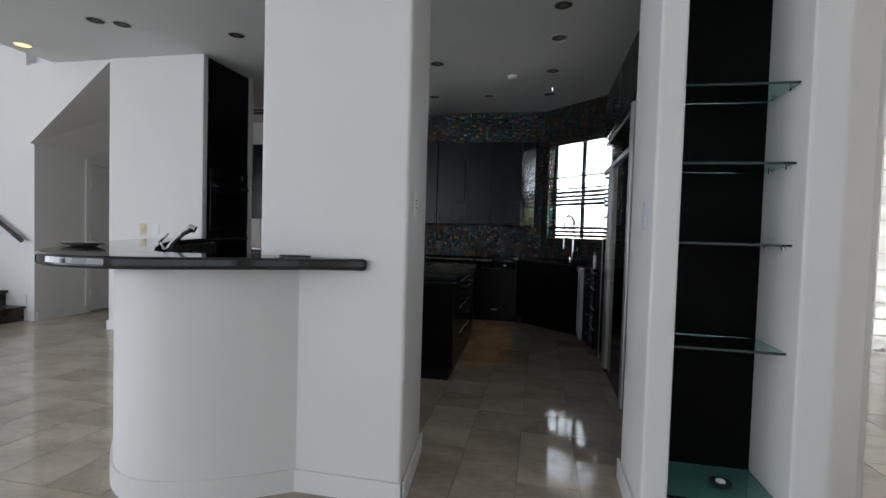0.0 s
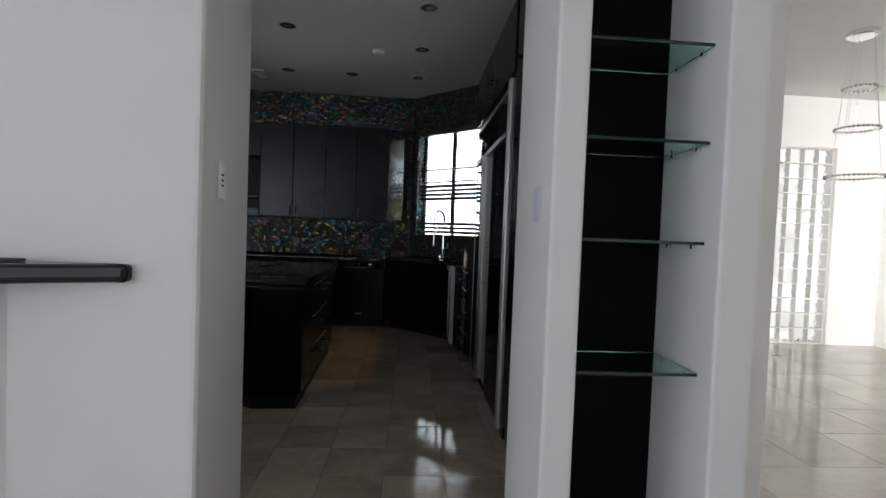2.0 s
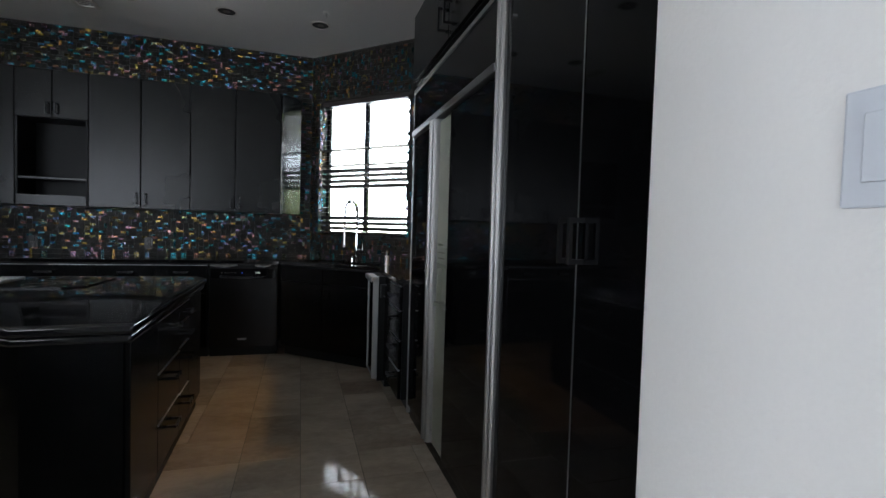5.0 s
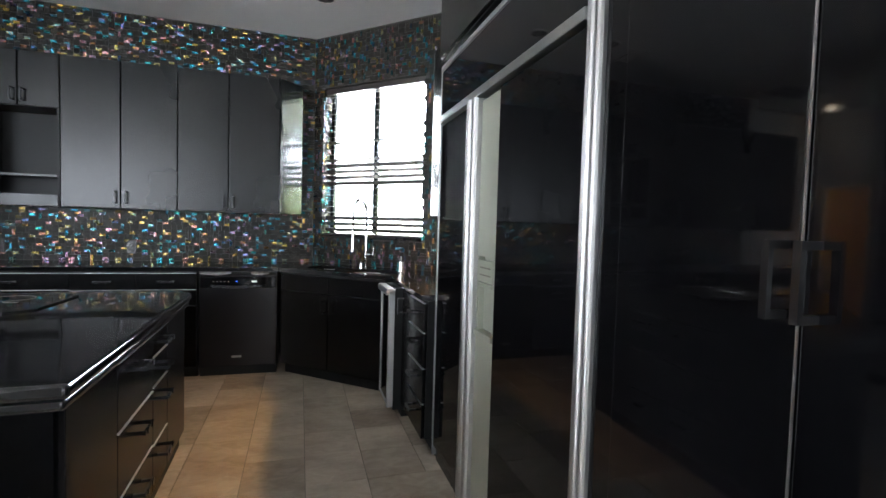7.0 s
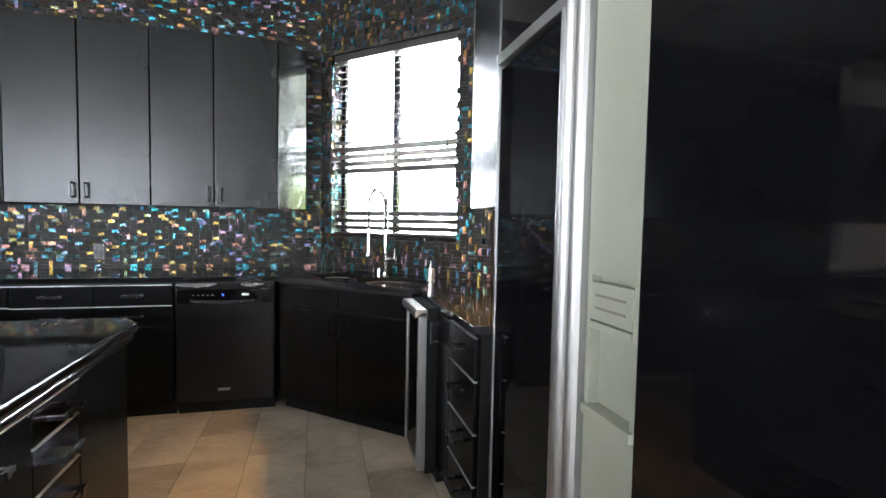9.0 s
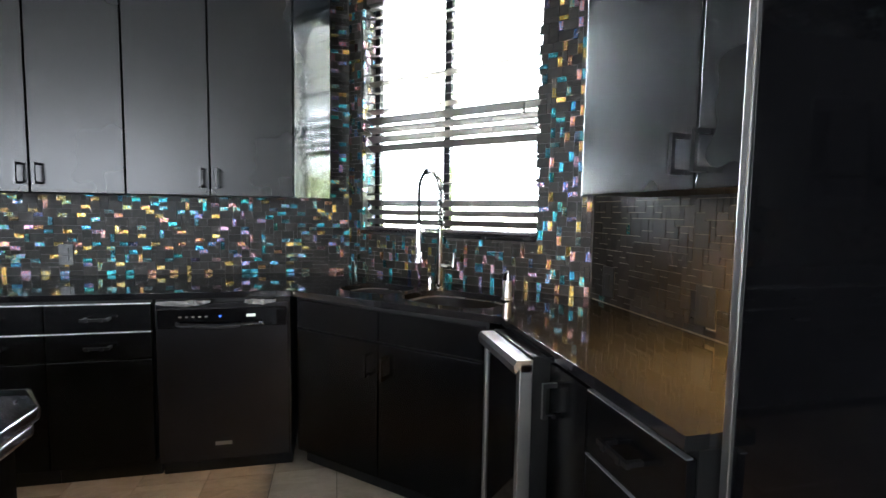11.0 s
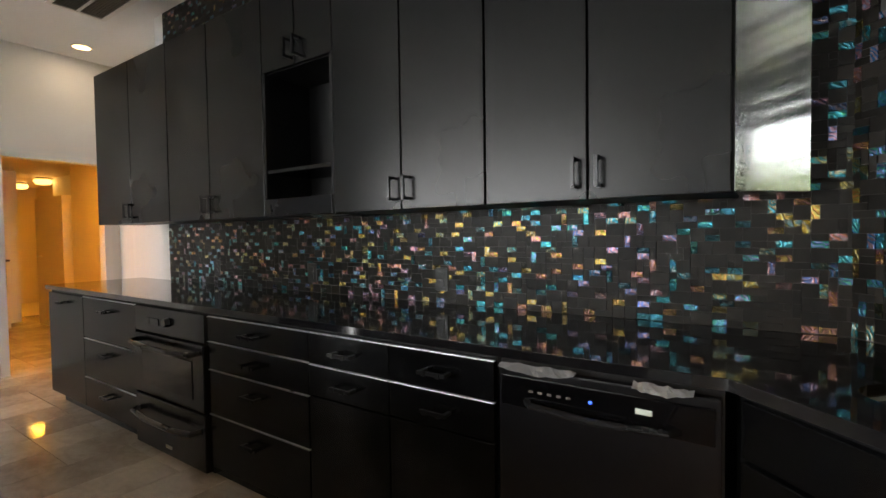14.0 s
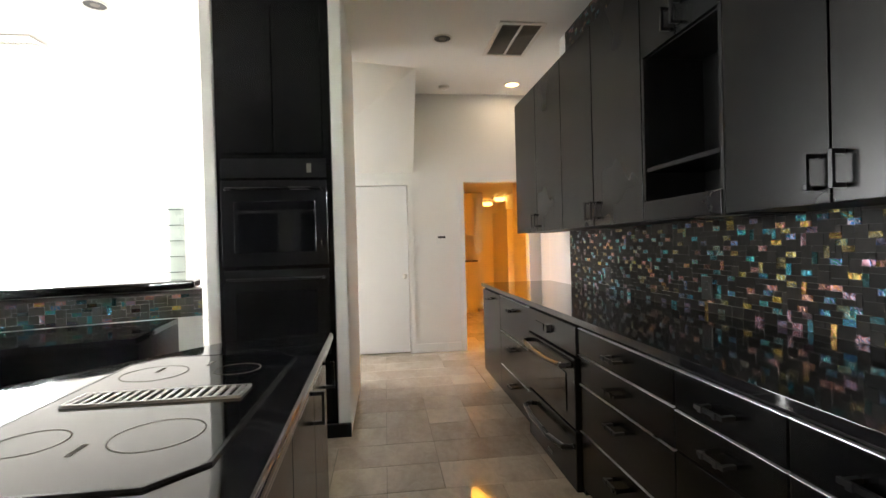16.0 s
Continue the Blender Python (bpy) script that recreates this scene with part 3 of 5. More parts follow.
def baseboards():
    runs = [(0.0, 0.565, 2.605, 2.619), (1.559, 1.571, 2.66, 3.14), (7.065, 7.079, 0.0, 6.84), (6.45, 7.06, 6.835, 6.849), (WEST + 0.001, WEST + 0.015, CDY1 + 0.06, DWY0 - 0.07), (WEST + 0.001, WEST + 0.015, 5.27, CDY0 - 0.06), (-3.73, -2.52, 5.155, 5.169)]
    for x0, x1, y0, y1 in runs:
        ob = structure("baseboard", box(x0, x1, y0, y1, 0.0, 0.105, 0.004), TRIM, "white painted baseboard", "baseboard")


baseboards()
structure("baseboard_pier", prism([(0.5655, 2.63), (0.578, 2.63), (0.5245, 3.165), (0.5115, 3.165)], 0.0, 0.105), TRIM, "white painted baseboard", "baseboard")

# ---- bar ----


def curve(points, n=8):
    """A smooth line through plan points."""
    pts = [Vector((*p, 0)) for p in points]
    ext = [pts[0] * 2 - pts[1]] + pts + [pts[-1] * 2 - pts[-2]]
    out = []
    for i in range(1, len(ext) - 2):
        a, b, c, d = ext[i - 1:i + 3]
        for k in range(n):
            t = k / n
            out.append(0.5 * ((2 * b) + (c - a) * t + (2 * a - 5 * b + 4 * c - d) * t * t + (3 * b - a - 3 * c + d) * t ** 3))
    return [(p.x, p.y) for p in out] + [tuple(points[-1])]


def offset(line, d):
    out = []
    for i, (x, y) in enumerate(line):
        a, b = line[max(i - 1, 0)], line[min(i + 1, len(line) - 1)]
        v = Vector((b[0] - a[0], b[1] - a[1])).normalized()
        out.append((x - v.y * d, y + v.x * d))
    return out


BAR = curve([(0.09, 2.645), (-0.25, 2.44), (-0.53, 2.36), (-0.76, 2.43), (-1.06, 2.73), (-1.58, 3.34), (-2.10, 4.15), (-2.48, 5.15)])
BAR_IN = offset(BAR, -0.14)
structure("wall_bar", prism(BAR + list(reversed(BAR_IN)), 0, 1.046), WALL, "curved white bar wall", "wall")
part("grout_backing", prism(offset(BAR, -0.1405) + list(reversed(offset(BAR, -0.144))), 0.877, 1.045), GROUT, bpy.data.objects["wall_bar"], "dark grout bed behind the mosaic")
smooth(bpy.data.objects["wall_bar"])
bpy.data.objects["wall_bar"].data.set_sharp_from_angle(angle=0.6)
structure("baseboard_bar", prism(offset(BAR, 0.013) + list(reversed(offset(BAR, 0.001))), 0, 0.105), TRIM, "white curved baseboard", "baseboard")
BAR_TOP = curve([(0.38, 2.60), (0.12, 2.48), (-0.16, 2.32), (-0.42, 2.17), (-0.68, 2.125), (-0.91, 2.19), (-1.20, 2.46), (-1.62, 2.98), (-2.22, 4.0), (-2.60, 5.10)])
_inner = [(-2.34, 5.155)] + list(reversed(offset(BAR, -0.17)[4:-2])) + [(0.38, 2.615)]
bar_top = tagged(part("bar_counter", prism(BAR_TOP + _inner, 1.048, 1.10, 0.018, 4), GRANITE), "raised curved bar counter of polished black granite", "counter")
BAR_LOW = offset(BAR, -0.76)
low = [p for p in offset(BAR, -0.155)]
bar_work = tagged(part("bar_worktop", prism(low[8:-1] + [(-1.62, 5.16)] + list(reversed(BAR_LOW[20:-6])) + [(-0.2, 3.3)], 0.845, 0.875), GRANITE), "lower black granite worktop behind the bar", "counter")
part_bar = thing("bar_cabinet", I4, "black base cabinets under the bar worktop", "cabinet")
part("body", prism(low[10:-1] + [(-1.66, 5.15)] + list(reversed(offset(BAR, -0.72)[22:-7])), 0.0, 0.842), DEEP_BLACK, part_bar)

# ---- kitchen: worktop, base run ----


def oval(cx, cy, a, b, m, n=28, p=3.2):
    out = []
    for k in range(n):
        t = 2 * math.pi * k / n
        c, s = math.cos(t), math.sin(t)
        x = cx + a * math.copysign(abs(c) ** (2 / p), c)
        y = cy + b * math.copysign(abs(s) ** (2 / p), s)
        v = m @ Vector((x, y, 0))
        out.append((v.x, v.y))
    return out


CT = 0.91
SINKS = [(0.56, -0.39, 0.175, 0.15), (1.03, -0.40, 0.24, 0.18)]
_top = [(-3.66, 7.245), (0.845, 7.245), (1.665, 6.535), (1.665, 5.555), (EAST - 0.016, 5.555), (EAST - 0.016, D0[1] - (EAST - D0[0]) - 0.008), (D0[0] - 0.008, BACK - 0.016), (-3.66, BACK - 0.016)]
worktop = tagged(part("worktop", slab(_top, [list(reversed(oval(*s, DIAG))) for s in SINKS], CT - 0.03, CT), GRANITE), "polished black granite kitchen worktop with a rounded nose", "worktop")
worktop.modifiers.new("nose", "BEVEL").width = 0.008
worktop.modifiers["nose"].segments = 3
worktop.modifiers["nose"].limit_method = "ANGLE"
worktop.modifiers["nose"].angle_limit = 1.0

N = lambda x: pose(x, 7.275, 0, 0, 0, 0)


def drawers(w, heights, top=0.864):
    out, z = [], top
    for h in heights:
        out.append(("drawer", 0.0, w, z - h, z, None))
        z -= h
    return out


base_unit(N(-3.62), 0.655, [("door", 0.0, 0.655, 0.10, 0.864, None), ], "black base cabinet with one plain door at the run's end")
pull(bpy.data.objects["door"], 0.33, 0.80, 0.10, False)
base_unit(N(-2.965), 0.785, drawers(0.785, (0.284, 0.268, 0.212)), "black three-drawer base cabinet beside the oven")
base_unit(N(-1.40), 0.76, drawers(0.76, (0.127, 0.141, 0.226, 0.27)), "black four-drawer base cabinet")
base_unit(N(-0.64), 0.436, drawers(0.436, (0.132, 0.130)) + [("door", 0.0, 0.436, 0.10, 0.602, None)], "black base cabinet with two drawers over a door")
base_unit(N(-0.204), 0.430, drawers(0.43, (0.132, 0.128)) + [("door", 0.0, 0.43, 0.10, 0.604, None)], "black base cabinet with two drawers over a door")


def wall_oven_low():
    th = thing("built_in_oven", N(-2.18), "black built-in oven with warming drawer under the worktop", "oven")
    w = 0.78
    part("body", box(0.002, w - 0.002, 0.0, 0.6, 0.05, 0.877), EDGE, th)
    part("toe_kick", box(0.002, w - 0.002, 0.06, 0.6, 0.0, 0.049), EDGE, th)
    part("control_panel", box(0.01, w - 0.01, -0.03, -0.001, 0.718, 0.866, 0.006), PLASTIC, th)
    k = part("knob", tube([(0.40, -0.028, 0.795), (0.40, -0.055, 0.795)], [0.026, 0.021], 20), BLACKMETAL, th, "round black control knob")
    part("display", box(0.15, 0.30, -0.034, -0.029, 0.765, 0.805, 0.002), GLOSS, th)
    d = part("oven_door", box(0.01, w - 0.01, -0.04, -0.001, 0.365, 0.712, 0.008), PLASTIC, th)
    part("window", box(0.12, w - 0.12, -0.044, -0.039, 0.42, 0.62, 0.002), GLOSS, d)
    part("handle", tube([(0.06, -0.04, 0.67), (0.08, -0.085, 0.668), (0.25, -0.10, 0.66), (0.54, -0.10, 0.66), (0.71, -0.085, 0.668), (0.73, -0.04, 0.67)], 0.014), BLACKMETAL, d, "bowed black oven handle")
    d2 = part("warming_drawer", box(0.01, w - 0.01, -0.04, -0.001, 0.06, 0.355, 0.008), PLASTIC, th)
    part("handle", tube([(0.06, -0.04, 0.27), (0.08, -0.085, 0.266), (0.25, -0.10, 0.255), (0.54, -0.10, 0.255), (0.71, -0.085, 0.266), (0.73, -0.04, 0.27)], 0.014), BLACKMETAL, d2, "bowed black drawer handle")
    part("badge", box(0.36, 0.43, -0.042, -0.039, 0.10, 0.118), ALU, d2)


wall_oven_low()


def dishwasher():
    th = thing("dishwasher", N(0.236), "black dishwasher with clear film along its top edge", "dishwasher")
    w = 0.605
    part("body", box(0.004, w - 0.004, 0.0, 0.6, 0.09, 0.873), EDGE, th)
    part("toe_kick", box(0.004, w - 0.004, 0.05, 0.6, 0.0, 0.089), EDGE, th)
    d = part("door", box(0.008, w - 0.008, -0.03, -0.001, 0.09, 0.858, 0.007), PLASTIC, th)
    part("control_panel", box(0.02, w - 0.02, -0.036, -0.029, 0.742, 0.834, 0.004), GLOSS, th)
    part("handle", tube([(0.10, -0.032, 0.762), (0.12, -0.056, 0.760), (0.30, -0.064, 0.753), (0.485, -0.056, 0.760), (0.505, -0.032, 0.762)], 0.010), BLACKMETAL, d, "bowed black handle")
    part("display", box(0.405, 0.445, -0.040, -0.035, 0.790, 0.803), DISPLAY, th, "pale lit display")
    part("indicator", box(0.285, 0.293, -0.040, -0.035, 0.792, 0.799), LED, th, "blue indicator light")
    for i in range(5):
        part("button", box(0.11 + i * 0.028, 0.122 + i * 0.028, -0.039, -0.035, 0.792, 0.798), VENTD, th)
    part("badge", box(0.255, 0.33, -0.034, -0.029, 0.165, 0.182), ALU, d)
    rnd = random.Random(4)
    for a, b in ((0.02, 0.25), (0.40, 0.54)):
        bm = bmesh.new()
        n = 12
        rows = [[bm.verts.new((a + (b - a) * i / n, -0.035 - 0.012 * j + rnd.uniform(-0.004, 0.004), 0.872 - 0.005 * j * (1 + math.sin(i / n * 3.1) * 1.2) + rnd.uniform(-0.003, 0.003))) for i in range(n + 1)] for j in range(3)]
        for j in range(2):
            for i in range(n):
                bm.faces.new((rows[j][i], rows[j][i + 1], rows[j + 1][i + 1], rows[j + 1][i]))
        part("film", bm, FILM, th, "crumpled clear protective film")


dishwasher()

# diagonal sink unit
SINKM = pose(0.868, 7.285, 0, 0, 0, -42.5)
_w = 1.045
base_unit(SINKM, _w, [("panel", 0.02, _w / 2, 0.725, 0.864, None), ("panel", _w / 2, _w - 0.01, 0.725, 0.864, None), ("door", 0.02, _w / 2, 0.10, 0.72, _w / 2 - 0.045), ("door", _w / 2, _w - 0.01, 0.10, 0.72, _w / 2 + 0.045)], "black corner sink cabinet with two doors", depth=0.5)

# east run
E_ = lambda y: pose(1.70, y, 0, 0, 0, -90)
base_unit(E_(6.13), 0.22, [("door", 0.0, 0.22, 0.10, 0.864, 0.05)], "narrow black base cabinet with one door", depth=0.52)
base_unit(E_(5.91), 0.352, drawers(0.352, (0.165, 0.20, 0.20, 0.199)), "black four-drawer base cabinet beside the refrigerator", depth=0.52)


def compactor():
    th = thing("trash_compactor", pose(1.60, 6.50, 0, 0, 0, -90), "black trash compactor with a brushed aluminium door frame", "appliance")
    w = 0.36
    part("body", box(0.005, w - 0.005, 0.03, 0.6, 0.05, 0.873), EDGE, th)
    part("toe_kick", box(0.005, w - 0.005, 0.09, 0.6, 0.0, 0.049), EDGE, th)
    d = part("door_panel", box(0.022, w - 0.028, 0.002, 0.028, 0.09, 0.825, 0.002), GLOSS, th)
    for nm, b in (("frame", box(0.0, 0.021, -0.006, 0.029, 0.07, 0.855, 0.003)), ("frame", box(w - 0.027, w, -0.012, 0.029, 0.07, 0.855, 0.003)), ("frame", box(0.0215, w - 0.0275, -0.004, 0.029, 0.07, 0.089, 0.003))):
        part(nm, b, ALU, th, "brushed aluminium edge frame")
    bm = bmesh.new()
    prof = [(-0.026, 0.826), (-0.031, 0.851), (-0.022, 0.866), (0.029, 0.866), (0.029, 0.831), (-0.008, 0.831), (-0.014, 0.841)]
    a = [bm.verts.new((0.0, y, z)) for y, z in prof]
    b = [bm.verts.new((w, y, z)) for y, z in prof]
    bm.faces.new(a)
    bm.faces.new(list(reversed(b)))
    for i in range(len(prof)):
        j = (i + 1) % len(prof)
        bm.faces.new((a[i], a[j], b[j], b[i]))
    bmesh.ops.recalc_face_normals(bm, faces=list(bm.faces))
    part("handle", bm, ALU, th, "curled aluminium grip along the top")


compactor()

# ---- upper cabinets ----
U = lambda x: pose(x, 7.615, 0, 0, 0, 0)
upper_unit(U(-3.60), 1.16, [(0.0, 0.60, 0.56), (0.60, 1.16, 0.64)], "satin black two-door upper cabinet at the run's end")
upper_unit(U(-2.44), 1.055, [(0.0, 0.505, 0.465), (0.505, 1.055, 0.545)], "satin black two-door upper cabinet")
upper_unit(U(-0.83), 0.84, [(0.0, 0.42, 0.38), (0.42, 0.84, 0.46)], "satin black two-door upper cabinet")
_last = upper_unit(U(0.01), 0.828, [(0.0, 0.40, 0.36), (0.40, 0.824, 0.44)], "satin black two-door upper cabinet with an angled end beside the window")
part("end_panel", prism([(0.829, -0.018), (1.016, 0.170), (1.016, 0.312), (0.829, 0.312)], 1.37, 2.575, 0.002, 1), SATIN, _last, "semi-gloss angled end panel")


def microwave_shelf():
    th = thing("microwave_cabinet", U(-1.385), "satin black upper cabinet with an empty microwave opening", "cabinet", "upper cabinets")
    w = 0.555
    z0, z1, zt = 1.365, 2.575, 2.145
    part("side_panel", box(0.002, 0.02, -0.02, 0.31, z0, z1), EDGE, th)
    part("side_panel", box(w - 0.02, w - 0.002, -0.02, 0.31, z0, z1), EDGE, th)
    part("back_panel", box(0.021, w - 0.021, 0.29, 0.31, z0, z1), EDGE, th)
    part("top_panel", box(0.021, w - 0.021, 0.0, 0.289, zt, z1), EDGE, th)
    part("shelf", box(0.021, w - 0.021, -0.015, 0.289, 1.60, 1.62, 0.002), LAMINATE, th)
    part("shelf", box(0.021, w - 0.021, -0.015, 0.289, 1.365, 1.44, 0.002), LAMINATE, th)
    part("rail", box(0.012, w - 0.012, -0.028, -0.0155, 1.37, 1.46, 0.002), PLASTIC, th, "dark metallic trim rail")
    for a, b, hx in ((0.0, w / 2, w / 2 - 0.035), (w / 2, w, w / 2 + 0.035)):
        d = part("door", box(a + 0.004, b - 0.004, -0.0225, -0.001, zt + 0.004, z1 - 0.004, 0.003), LAMINATE, th)
        pull(d, hx, zt + 0.085, 0.10, True)


microwave_shelf()
UE = lambda y: pose(1.965, y, 0, 0, 0, -90)
_east = upper_unit(UE(6.465), 0.905, [(0.0, 0.57, 0.53), (0.57, 0.905, 0.61)], "satin black two-door upper cabinet beside the refrigerator", depth=0.262)
# Three added strips stand for window reflections on the cabinet's edges.
for y in (-0.020, -0.004, 0.014):
    part("edge_line", box(-0.005, 0.0005, y, y + 0.008, 1.37, 2.57, 0.0015, 1), ALU, _east, "thin metallic strip standing for an edge reflection")

# ---- refrigerator and tall cabinet ----


def fridge():
    th = thing("refrigerator", pose(1.745, 5.55, 0, 0, 0, -90), "built-in refrigerator with glossy black panels and aluminium handles", "refrigerator")
    w = 1.55
    part("body", box(0.004, w - 0.002, 0.03, 0.48, 0.0, 2.145), EDGE, th)
    part("side_trim", box(0.0, 0.018, -0.008, 0.029, 0.02, 2.145, 0.003), ALU, th, "aluminium edge trim")
    part("toe_grille", box(0.03, w - 0.03, 0.012, 0.029, 0.0, 0.075), PLASTIC, th)
    f = part("freezer_door", box(0.021, 0.478, -0.004, 0.029, 0.08, 1.83, 0.003), GLOSS, th)
    part("handle", fluted(0.481, 0.610, 0.044, 0.08, 1.835), ALU, f, "full-height fluted aluminium handle")
    thing_liner(th)
    r = part("refrigerator_door", box(0.806, 1.389, -0.004, 0.029, 0.08, 1.83, 0.003), GLOSS, th)
    part("handle", fluted(1.392, 1.462, 0.030, 0.03, 2.17), ALU, r, "full-height fluted aluminium handle")
    part("side_panel", box(1.464, 1.548, -0.003, 0.029, 0.0, 2.17, 0.002), GLOSS, th)
    g = part("grille_panel", box(0.021, 1.389, -0.008, 0.029, 1.88, 2.115, 0.003), GLOSS, th)
    part("grille_trim", box(0.019, 1.389, -0.022, 0.029, 1.84, 1.876, 0.004), ALU, g, "aluminium trim strip")
    part("grille_trim", box(0.019, 1.389, -0.014, 0.029, 2.119, 2.142, 0.004), ALU, g, "aluminium trim strip")


def fluted(x0, x1, out, z0, z1, ribs=3):
    """An upright extrusion with rounded ribs on its face."""
    pts = [(x0, 0.02)]
    wr = (x1 - x0) / ribs
    for k in range(ribs):
        deep = out * (0.72, 1.0, 0.84)[k % 3]
        for i in range(9):
            u = i / 8
            pts.append((x0 + wr * (k + 0.03 + 0.94 * u), -deep * (0.45 + 0.55 * math.sin(math.pi * u) ** 0.6)))
    pts.append((x1, 0.02))
    return prism(pts, z0, z1)


def thing_liner(th):
    """Dispenser panel: flat sides with a recess for glasses."""
    bm = bmesh.new()
    x0, x1 = 0.613, 0.803
    add_box(bm, x0, x1, 0.0, 0.029, 0.08, 0.84)
    add_box(bm, x0, x1, 0.0, 0.029, 1.17, 1.82)
    add_box(bm, x0, x0 + 0.016, 0.0, 0.029, 0.84, 1.17)
    add_box(bm, x1 - 0.016, x1, 0.0, 0.029, 0.84, 1.17)
    liner = part("dispenser_panel", bm, IVORY, th, "ivory dispenser panel")
    part("control_pad", box(x0 + 0.017, x1 - 0.017, -0.002, 0.02, 1.065, 1.155, 0.003), IVORY, liner, "pale control pad")
    part("label_bar", box(x0 + 0.04, x1 - 0.04, -0.0045, -0.0025, 1.122, 1.127), VENTD, liner)
    part("label_bar", box(x0 + 0.04, x1 - 0.04, -0.0045, -0.0025, 1.092, 1.097), VENTD, liner)
    part("ledge", box(x0 + 0.017, x1 - 0.017, -0.006, 0.024, 1.045, 1.062, 0.002), IVORY, liner)
    part("ledge", box(x0 + 0.002, x1 - 0.002, -0.012, 0.029, 0.835, 0.858, 0.003), IVORY, liner)
    part("recess", box(x0 + 0.017, x1 - 0.017, 0.0265, 0.0285, 0.86, 1.168), IVORY, liner)
    return liner


fridge()


def over_fridge():
    th = thing("bridge_cabinet", pose(1.745, 5.55, 0, 0, 0, -90), "glossy black cabinet above the refrigerator", "cabinet")
    w = 1.55
    part("body", box(0.0, w - 0.002, 0.0, 0.48, 2.185, 2.62), EDGE, th)
    for a, b, hx in ((0.0, w / 2, w / 2 - 0.05), (w / 2, w, w / 2 + 0.05)):
        d = part("door", box(a + 0.004, b - 0.004, -0.02, -0.001, 2.19, 2.615, 0.003), LAMINATE, th)
        pull(d, hx, 2.30, 0.12, True)


over_fridge()


def pantry():
    th = thing("tall_cabinet", pose(1.755, 3.998, 0, 0, 0, -90), "tall glossy black pantry cabinet with two doors", "cabinet")
    w = 0.86
    part("body", box(0.002, w - 0.003, 0.0, 0.47, 0.0, 2.62), EDGE, th)
    for a, b, hx in ((0.0, 0.43, 0.406), (0.43, w - 0.003, 0.454)):
        d = part("door", box(a + 0.004, b - 0.004, -0.022, -0.001, 0.10, 2.615, 0.003), GLOSS, th)
        pull(d, hx, 1.22, 0.12, True)
    part("edge_line", box(0.428, 0.432, -0.0245, -0.0225, 0.10, 2.615), ALU, th, "thin bright edge between the doors")


pantry()

# ---- island ----
ISL = [(0.482, 4.40), (0.435, 6.02), (0.36, 6.135), (-1.54, 6.085), (-1.54, 5.71), (0.105, 4.385)]
IZ = 0.875
isl = thing("kitchen_island", I4, "black kitchen island with drawers, doors and an angled end", "island")
_cx, _cy = -0.4, 5.4


def inset(points, d):
    out = []
    n = len(points)
    for i in range(n):
        p, a, b = Vector(points[i]), Vector(points[i - 1]), Vector(points[(i + 1) % n])
        e1, e2 = (p - a).normalized(), (b - p).normalized()
        n1, n2 = Vector((-e1.y, e1.x)), Vector((-e2.y, e2.x))
        k = (n1 + n2) / (1 + n1.dot(n2))
        out.append(tuple(p + k * d))
    return out


part("body", prism(inset(ISL, 0.05), 0.09, IZ - 0.073), DEEP_BLACK, isl)
nosed(part("apron", prism(inset(ISL, 0.012), IZ - 0.072, IZ - 0.041, 0.014, 5), GRANITE, isl, "lower granite edge"))
part("toe_kick", prism(inset(ISL, 0.06), 0.0, 0.089), EDGE, isl)
nosed(tagged(part("island_worktop", prism(ISL, IZ - 0.04, IZ, 0.019, 6), GRANITE), "polished black granite island worktop with clipped corners", "worktop"))


def island_face(m, fronts):
    for kind, x0, x1, z0, z1, hx in fronts:
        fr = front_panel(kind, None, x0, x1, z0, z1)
        fr.parent = isl
        fr.matrix_basis = m
        if kind == "drawer":
            pull(fr, (x0 + x1) / 2, z1 - min(0.07, (z1 - z0) / 2), 0.13, False)
        elif hx is not None:
            pull(fr, hx, z1 - 0.10, 0.12, True)


_e = [("panel", 0.03, 0.43, 0.10, 0.798, None)]
for a, b, cuts in ((0.43, 0.88, (0.798, 0.555, 0.32, 0.10)), (0.88, 1.14, (0.798, 0.695, 0.565, 0.31, 0.10))):
    for z1, z0 in zip(cuts, cuts[1:]):
        _e.append(("drawer", a, b, z0, z1, None))
_e.append(("panel", 1.14, 1.55, 0.10, 0.798, None))
island_face(pose(0.4300, 4.43, 0, 0, 0, 91.66), _e)
island_face(pose(0.35, 6.078, 0, 0, 0, 181.5), [("door", 0.03, 0.45, 0.10, 0.798, 0.40), ("door", 0.45, 0.90, 0.10, 0.798, 0.50), ("door", 0.90, 1.38, 0.10, 0.798, 1.33), ("door", 1.38, 1.83, 0.10, 0.798, 1.78)])


